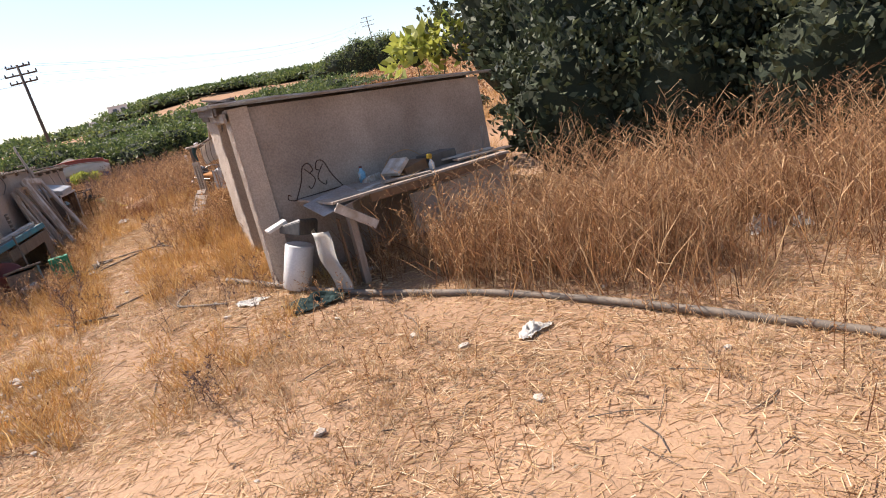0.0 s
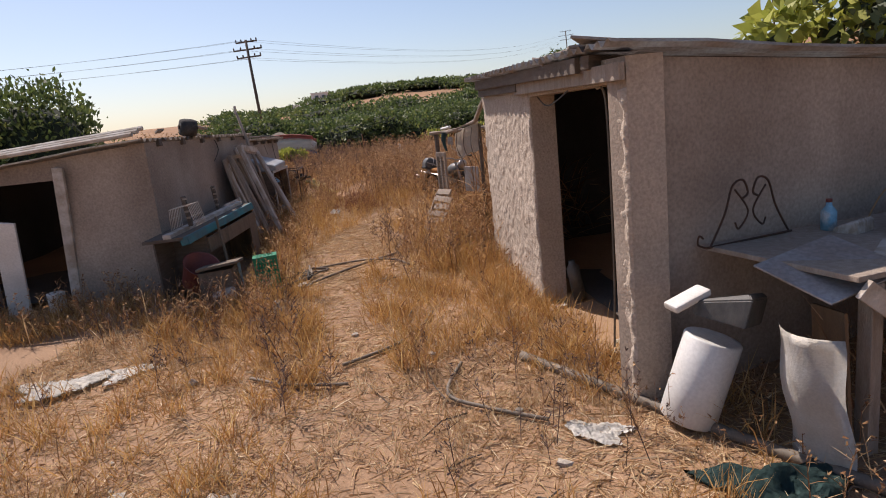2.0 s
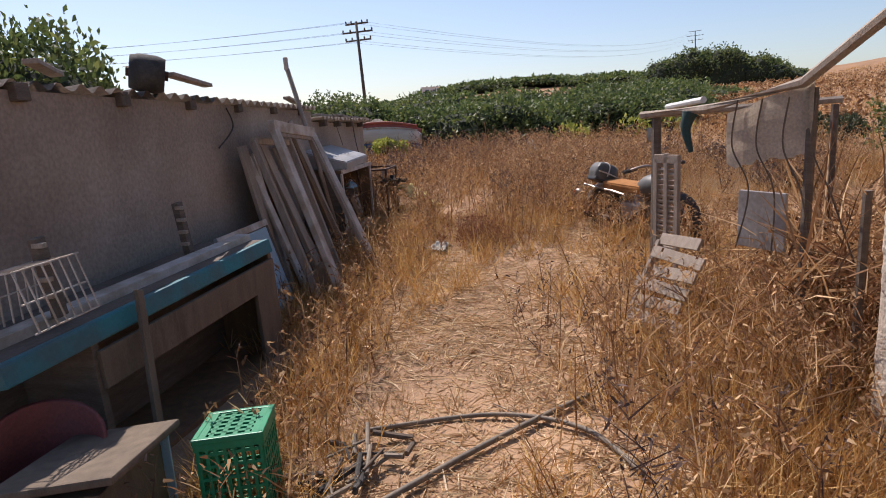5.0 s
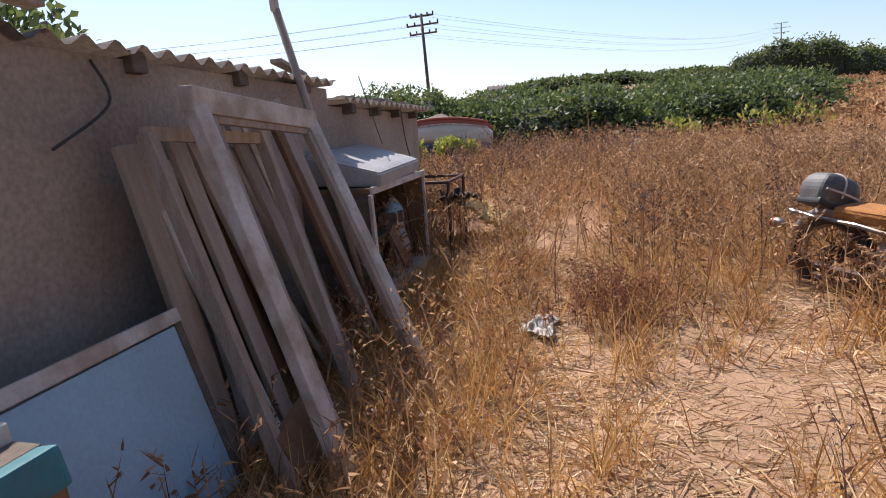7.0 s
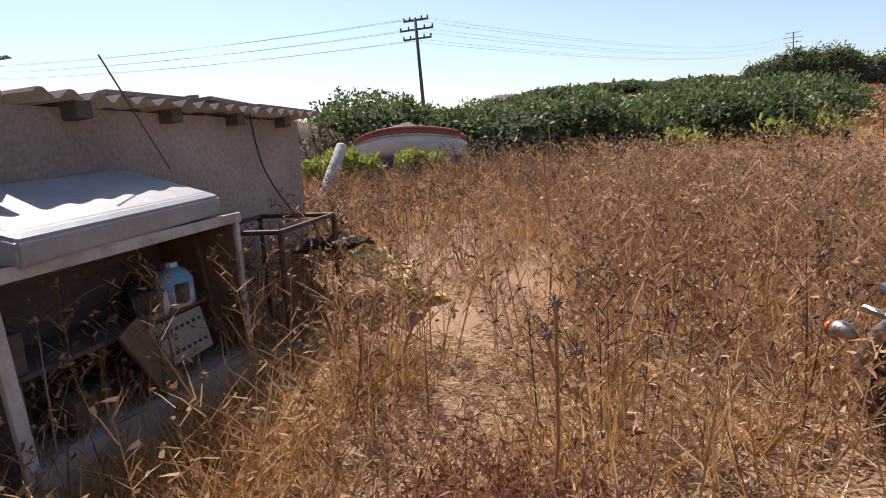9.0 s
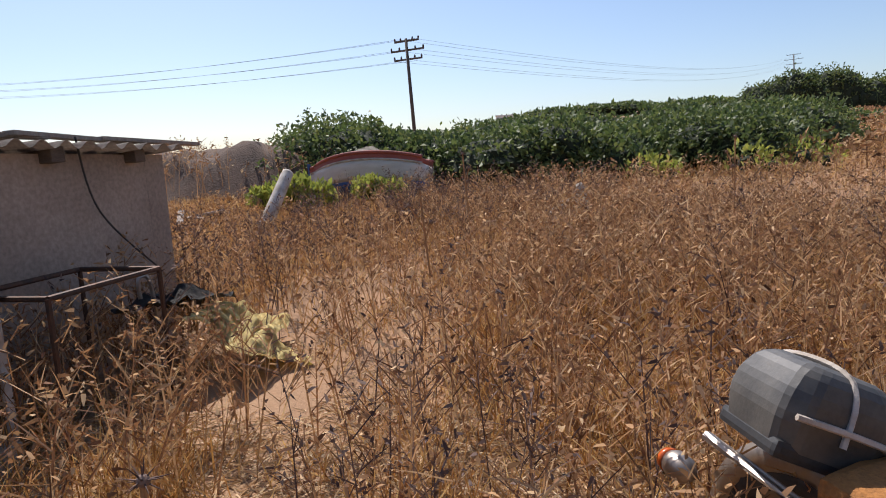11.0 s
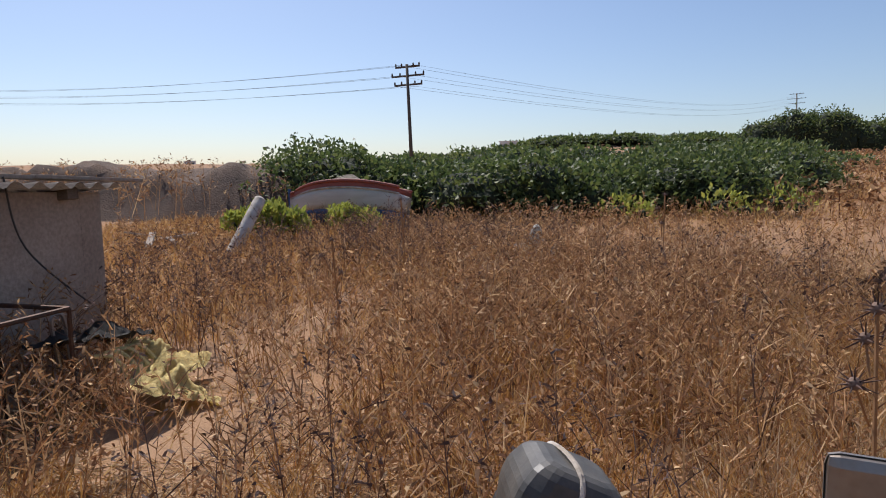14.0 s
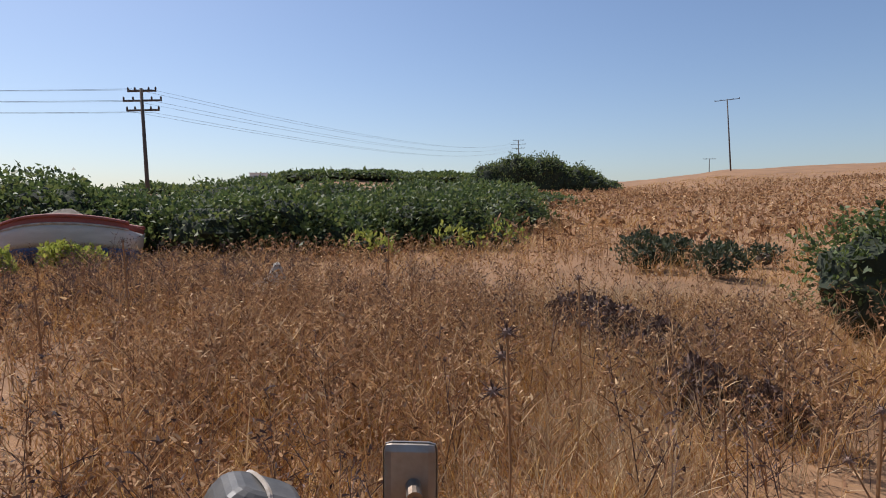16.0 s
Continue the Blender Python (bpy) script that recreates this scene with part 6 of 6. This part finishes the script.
def tufts(x, y, blades, hmin, hmax, spread, width, droop=0.5, tilt=0.45):
    k = len(x)
    X, Y = np.repeat(x, blades), np.repeat(y, blades)
    H = np.repeat(RNG.uniform(hmin, hmax, k), blades) * RNG.uniform(0.5, 1.1, k * blades)
    X, Y = X + RNG.normal(0, spread, k * blades), Y + RNG.normal(0, spread, k * blades)
    base = np.stack([X, Y, ground_z(X, Y) - 0.01], 1)
    way = np.stack([RNG.normal(0, tilt, k * blades), RNG.normal(0, tilt, k * blades), np.ones(k * blades)], 1)
    return ribbons(base, way, H, RNG.uniform(0.5, 1.3, k * blades) * width, RNG.uniform(0.1, 1, k * blades) * droop)


def weeds(x, y, hmin, hmax, twigs=11, heads=16, width=0.009, size=0.016):
    """Dead branching plants: a stem, side twigs and dry seed heads."""
    k = len(x)
    H = RNG.uniform(hmin, hmax, k)
    base = np.stack([x, y, ground_z(x, y) - 0.01], 1)
    way = np.stack([RNG.normal(0, 0.16, k), RNG.normal(0, 0.16, k), np.ones(k)], 1)
    way /= np.linalg.norm(way, axis=1, keepdims=True)
    packs = [ribbons(base, way, H, np.full(k, width), np.full(k, 0.06))]
    t = RNG.uniform(0.25, 0.97, (k, twigs))
    root = base[:, None] + way[:, None] * (H[:, None] * t)[..., None]
    a = RNG.uniform(0, 2 * np.pi, (k, twigs))
    tw = np.stack([np.cos(a), np.sin(a), RNG.uniform(0.5, 1.6, (k, twigs))], -1)
    tw /= np.linalg.norm(tw, axis=-1, keepdims=True)
    tl = (H[:, None] * (1.05 - t * 0.75) * RNG.uniform(0.25, 0.6, (k, twigs)))
    packs.append(ribbons(root.reshape(-1, 3), tw.reshape(-1, 3), tl.ravel(), np.full(k * twigs, width * 0.6), RNG.uniform(0, 0.3, k * twigs)))
    pick = RNG.integers(0, twigs, (k, heads))
    ii = np.arange(k)[:, None]
    hp_ = root[ii, pick] + tw[ii, pick] * (tl[ii, pick] * RNG.uniform(0.4, 1.02, (k, heads)))[..., None]
    packs.append(ribbons(hp_.reshape(-1, 3), RNG.normal(size=(k * heads, 3)) + np.array([0, 0, 0.4]), RNG.uniform(0.5, 1.6, k * heads) * size * 1.6, np.full(k * heads, size * 0.8), RNG.uniform(0, 0.6, k * heads)))
    return packs


def track(x, y):
    """0 on the two trodden lines that run on past the sheds, 1 away from them."""
    d = (x + 6.9) * 0.908 + (y - 13.0) * 0.418
    along = -(x + 6.9) * 0.418 + (y - 13.0) * 0.908
    lines = np.exp(-((d - 0.05) / 0.28) ** 2) + np.exp(-((d + 0.85) / 0.28) ** 2)
    return 1 - np.clip(lines, 0, 1) * 0.93 * (1 - smooth01(along, 5.5, 9.0))


def alley(x, y):
    """1 on the trodden ground near the start and between the sheds."""
    return 1 - smooth01(y, 12.0, 15.0)


straw = [lying_straw(235000, -7.2, 4.5, 4.0, 13.5), lying_straw(70000, -10, -4.5, 12.5, 17.5)]
x, y = scatter(6200, -7.2, 5.0, 4.0, 13.8, lambda x, y: np.clip(patchy(x, y, 1.1, 2.0) * 1.7 - 0.55, 0.02, 1))
straw.append(tufts(x, y, 20, 0.07, 0.22, 0.05, 0.006))
stuff("straw_litter", straw, M_STRAW, "trampled pale straw and short dry tufts on the ground", "dry grass")

def open_side(x, y):
    """Low on the barer ground that opens beside the field."""
    return 1 - 0.85 * smooth01(x - 0.16 * (y - 17), -5.4, -4.5) * smooth01(y, 16.0, 17.5)


gold = []
x, y = scatter(1900, -7.2, -1.5, 6.5, 14.5, lambda x, y: np.clip(patchy(x, y, 0.8, 1.0) * 1.5 - 0.35, 0, 1) * off_path(x, y, 0.25))
gold.append(tufts(x, y, 32, 0.16, 0.4, 0.07, 0.006))
for cx, cy, s, n, hh in ((-4.75, 13.1, 0.35, 60, 0.7), (-4.55, 12.4, 0.25, 34, 0.5), (-3.7, 11.9, 0.2, 22, 0.35), (-2.65, 10.5, 0.2, 16, 0.35), (-4.4, 14.0, 0.5, 60, 0.75), (-4.3, 15.2, 0.6, 60, 0.6), (-5.4, 15.0, 0.4, 40, 0.5), (-2.9, 11.0, 0.15, 10, 0.3)):
    x, y = RNG.normal(cx, s, n), RNG.normal(cy, s, n)
    k = clear_of_sheds(x, y)
    gold.append(tufts(x[k], y[k], 42, hh * 0.45, hh * 0.85, 0.07, 0.0055))
x, y = scatter(6000, -12, 0.5, 13.6, 24, lambda x, y: np.clip(patchy(x, y, 0.45, 0.2) * 1.4 - 0.25, 0.05, 1) * off_path(x, y, 0.3) * (0.3 + 0.7 * smooth01(-0.64 * x + 0.768 * y, 15.5, 17.5)) * track(x, y) * open_side(x, y))
gold.append(tufts(x, y, 28, 0.2, 0.52, 0.10, 0.0065))
x, y = scatter(2600, -18, 10, 20, 42, lambda x, y: np.clip(patchy(x, y, 0.3, 1.2) * 1.4 - 0.2, 0.1, 1))
gold.append(tufts(x, y, 18, 0.3, 0.6, 0.2, 0.010))
x, y = scatter(3200, -25, 45, 38, 110)
gold.append(tufts(x, y, 10, 0.25, 0.55, 0.6, 0.03))
# shaded stalks along the foot of the long wall
s, o = RNG.uniform(-1.6, 5.8, 400), RNG.uniform(0.3, 1.25, 400)
k = ~((s > 5.0) & (o < 1.0)) & ~((s > -0.8) & (s < 1.4) & (o < 0.85))
s, o = s[k], o[k]
x, y = L0.x + LU.x * s + LN.x * o, L0.y + LU.y * s + LN.y * o
gold.append(tufts(x, y, 26, 0.15, 0.4, 0.06, 0.005))
s, o = RNG.uniform(-0.2, 3.0, 170), RNG.uniform(0.1, 1.2, 170)
x, y = L0.x + LE.x * s - LU.x * o, L0.y + LE.y * s - LU.y * o
gold.append(tufts(x, y, 26, 0.12, 0.38, 0.06, 0.005))
s, o = RNG.uniform(0.1, 3.9, 130), RNG.uniform(-0.12, 0.5, 130)
k = (s < 2.0) | (o > 0.05)
x, y = RB.x + RU.x * s[k] + RN.x * o[k], RB.y + RU.y * s[k] + RN.y * o[k]
gold.append(tufts(x, y, 28, 0.12, 0.36, 0.06, 0.006))
x, y = scatter(1500, -19, -11, 15.5, 24)
gold.append(tufts(x, y, 18, 0.15, 0.32, 0.14, 0.01))
stuff("golden_grass", gold, M_GOLD, "thick golden dry grass standing in tufts", "dry grass")

def meadow(x, y):
    """1 in the strip of pale grass that runs up the slope."""
    a = np.degrees(np.arctan2(x + 5.95, np.maximum(y - 15.36, 0.05)))
    return np.exp(-((a + 1) / 13) ** 2) * smooth01(y, 17.0, 18.2)


brown = []
x, y = scatter(9000, -12.5, -2.5, 13.8, 23, lambda x, y: np.clip(patchy(x, y, 0.5, 2.4) * 1.6 - 0.1, 0.2, 1) * off_path(x, y, 0.35) * (0.05 + 0.95 * smooth01(-0.64 * x + 0.768 * y, 16.4, 18.2)) * track(x, y) * (1 - 0.8 * meadow(x, y)) * open_side(x, y) * (1 - 0.6 * smooth01(-x, 10.2, 11.5)))
brown += weeds(x, y, 0.4, 0.78)
x, y = scatter(3000, -13, 6, 19, 34, lambda x, y: np.clip(patchy(x, y, 0.35, 0.4) * 1.4 - 0.25, 0.05, 1) * open_side(x, y))
brown += weeds(x, y, 0.3, 0.65, 8, 10, 0.009, 0.03)
# tall dead weeds in front of the table
x, y = RNG.normal(0.7, 1.05, 520), RNG.normal(8.9, 0.45, 520)
k = clear_of_sheds(x, y) & (x > -1.0) & (y > 8.47 - 0.62 * (x + 0.3) + 0.42)
brown += weeds(x[k], y[k], 0.5, 1.2, 12, 12, 0.009, 0.014)
x, y = RNG.uniform(1.0, 6.0, 560), RNG.normal(9.7, 0.9, 560)
k = y > 8.47 - 0.62 * (x + 0.3) + 0.42
x, y = x[k], y[k]
brown += weeds(x, y, 0.6, 1.35, 11, 12, 0.010, 0.014)
x, y = scatter(2100, -7.0, 4.0, 4.5, 13.8, lambda x, y: np.clip(patchy(x, y, 1.0, 3.0) * 1.5 - 0.3, 0.05, 0.9) * off_path(x, y, 0.25))
brown += weeds(x, y, 0.15, 0.42, 9, 10, 0.007, 0.013)
s, o = RNG.uniform(-1.6, 5.4, 380), RNG.uniform(0.4, 1.4, 380)
k = ((s < 4.8) | (o > 1.05)) & ~((s > -0.8) & (s < 1.4) & (o < 0.85))
s, o = s[k], o[k]
brown += weeds(L0.x + LU.x * s + LN.x * o, L0.y + LU.y * s + LN.y * o, 0.2, 0.5, 8, 10)
s, o = RNG.uniform(-0.2, 3.2, 130), RNG.uniform(0.15, 1.3, 130)
brown += weeds(L0.x + LE.x * s - LU.x * o, L0.y + LE.y * s - LU.y * o, 0.2, 0.5, 9, 10)
x, y = RNG.normal(-4.6, 0.5, 420), RNG.normal(13.6, 0.9, 420)
k = clear_of_sheds(x, y) & off_path(x, y, 0.4)
brown += weeds(x[k], y[k], 0.3, 0.75, 11, 12)
# weeds grown up round the motorcycle
k = RNG.uniform(-0.4, 1.5, 260)
x, y = -6.79 + 0.838 * k + RNG.normal(0, 0.3, 260), 16.80 - 0.545 * k + RNG.normal(0, 0.3, 260)
k = off_path(x, y, 0.35) > 0.5
brown += weeds(x[k], y[k], 0.25, 0.62, 11, 12)
x, y = scatter(1000, -18.5, -11, 16, 24)
brown += weeds(x, y, 0.18, 0.42, 9, 12, 0.010, 0.024)
x, y = scatter(1500, -9.5, -2.5, 17, 24, meadow)
stuff("pale_grass", [tufts(x, y, 34, 0.3, 0.62, 0.08, 0.005)], M_STRAW, "strip of pale yellow dry grass among the weeds", "dry grass")
stuff("dead_weeds", brown, M_WEED, "dense dead brown weeds with seed heads", "weeds")
x, y = RNG.normal(0.9, 1.1, 60), RNG.normal(8.8, 0.5, 60)
k = clear_of_sheds(x, y) & (x > -0.9) & (y > 8.47 - 0.62 * (x + 0.3) + 0.45)
tall = [tufts(x[k], y[k], 40, 0.5, 1.15, 0.12, 0.008, 0.6, 0.35)]
x, y = RNG.uniform(1.0, 6.0, 120), RNG.normal(9.6, 0.9, 120)
tall.append(tufts(x, y, 40, 0.5, 1.2, 0.15, 0.008, 0.6, 0.35))
stuff("tall_straw", tall, M_WEED, "tall rusty-gold dry grass by the table", "dry grass")

x, y = RNG.normal(-7.7, 0.2, 130), RNG.normal(15.5, 0.2, 130)
stuff("red_weeds", weeds(x, y, 0.12, 0.4, 12, 14, 0.005, 0.012), M_REDWEED, "low bushy patch of red-brown dead weed", "weeds")

# scrub on the earth bank and the slope
x, y = scatter(480, -30, -17.5, 16, 27)
more = weeds(x, y, 0.5, 1.1, 9, 10, 0.012, 0.04)
for V, F in more:
    V[:, 2] += 0.3
x, y = scatter(5200, -20, 40, 30, 95)
more += weeds(x, y, 0.35, 0.8, 7, 8, 0.03, 0.10)
stuff("hill_scrub", more, M_WEED, "dead brown scrub over the bank and the slope", "weeds")

# rubble and sticks on the trodden ground
bm = bmesh.new()
for k in range(170):
    x, y = RNG.normal(-4.3, 0.45), RNG.normal(7.0, 0.5)
    s = RNG.uniform(0.012, 0.06) * (1.4 if k % 17 == 0 else 1)
    vs = bmesh.ops.create_icosphere(bm, subdivisions=1, radius=s)["verts"]
    for v in vs:
        c = v.co * (1 + 0.3 * math.sin(v.co.x * 120 + k) * math.sin(v.co.y * 90 + k * 2))
        v.co = Vector((c.x * 1.25 + x, c.y + y, c.z * 0.7 + gz(x, y) + s * 0.15))
tagged(new("rubble", mesh_of(bm, "rubble", M_STONE)), "patch of grey crumbled rubble on the ground", "rubble", kind="stuff")
bm = bmesh.new()
for k in range(110):
    x, y = RNG.uniform(-6.0, 3.5), RNG.uniform(4.8, 12.5)
    if not clear_of_sheds(np.array([x]), np.array([y]))[0]:
        continue
    a, L = RNG.uniform(0, 6.28), RNG.uniform(0.12, 0.5)
    x1, y1 = x + L * math.cos(a), y + L * math.sin(a)
    rod(bm, [(x, y, gz(x, y) + 0.01), ((x + x1) / 2 + 0.03 * math.sin(k), (y + y1) / 2, gz(x, y) + 0.03), (x1, y1, gz(x1, y1) + 0.012)], RNG.uniform(0.003, 0.008), 5, 0.5)
tagged(new("dry_sticks", mesh_of(bm, "dry_sticks", M_TWIG)), "grey sticks and dry stalks strewn on the straw", "sticks", kind="stuff")

# purple-brown seeded weeds standing through the field
x, y = scatter(1700, -13.0, -4.6, 16.2, 22.5, lambda x, y: np.clip(patchy(x, y, 0.55, 0.9) * 1.9 - 0.45, 0.03, 1) * off_path(x, y, 0.45) * smooth01(-0.64 * x + 0.768 * y, 16.8, 18.2) * track(x, y) * (1 - 0.85 * meadow(x, y)))
dusk = weeds(x, y, 0.4, 0.85, 12, 26, 0.007, 0.013)
x, y = scatter(1500, -7.0, -2.0, 8.0, 14.5, lambda x, y: np.clip(patchy(x, y, 0.9, 4.0) * 1.9 - 0.9, 0, 0.5) * off_path(x, y, 0.35))
dusk += weeds(x, y, 0.2, 0.5, 13, 14, 0.006, 0.011)
for cx, cy, hh, n in ((-4.35, 8.9, 0.45, 3), (-5.0, 9.6, 0.5, 4), (-4.75, 11.4, 0.75, 2), (-5.6, 9.0, 0.35, 3), (-1.9, 6.9, 0.35, 5)):
    dusk += weeds(RNG.normal(cx, 0.10, n), RNG.normal(cy, 0.10, n), hh * 0.8, hh * 1.1, 24, 40, 0.008, 0.012)
stuff("dusky_weeds", dusk, M_DUSK, "dark purple-brown seeded weeds among the straw", "weeds")

# a few single tall thistles
for k, (x, y, hh) in enumerate(((-6.24, 17.5, 1.0), (-6.1, 18.6, 1.1), (-8.9, 17.9, 0.95), (-7.6, 15.6, 0.75), (-9.6, 19.2, 1.1), (-5.1, 17.6, 0.9), (-4.2, 19.0, 1.0), (-8.0, 20.5, 1.1))):
    ob = empty("dry_thistle", pose(x, y, gz(x, y)), "tall dead thistle with spiky heads", "thistle", "thistles")
    top = Vector((0.05 * math.sin(k * 3), 0.05 * math.cos(k * 2), hh))
    part("stem", Rod([(0, 0, -0.05), top * 0.5 + Vector((0.02, 0, 0)), top], 0.006, 5), M_WEED, ob)
    for j, (t, a) in enumerate(((1.0, 0), (0.85, 2.0), (0.75, 4.2))):
        e = top * t + Vector((0.07 * math.cos(a + k), 0.07 * math.sin(a + k), 0.05)) * (j > 0)
        if j:
            part("twig", Rod([top * (t - 0.08), e], 0.004, 4), M_WEED, ob)
        bm = bmesh.new()
        big = 1.6 if k == 0 else 1.0
        bmesh.ops.create_icosphere(bm, subdivisions=2, radius=0.012 * big)
        for i in range(18):
            z, turn = 1 - 1.6 * i / 17, i * 2.4
            d = Vector((math.sqrt(max(0.0, 1 - z * z)) * math.cos(turn), math.sqrt(max(0.0, 1 - z * z)) * math.sin(turn), z))
            rod(bm, [d * 0.008 * big, d * (0.03 + 0.008 * (i % 3)) * big], 0.0022 * big, 4, 0.2)
        bmesh.ops.translate(bm, vec=e, verts=bm.verts[:])
        part("seed_head", bm, M_DUSK, ob)
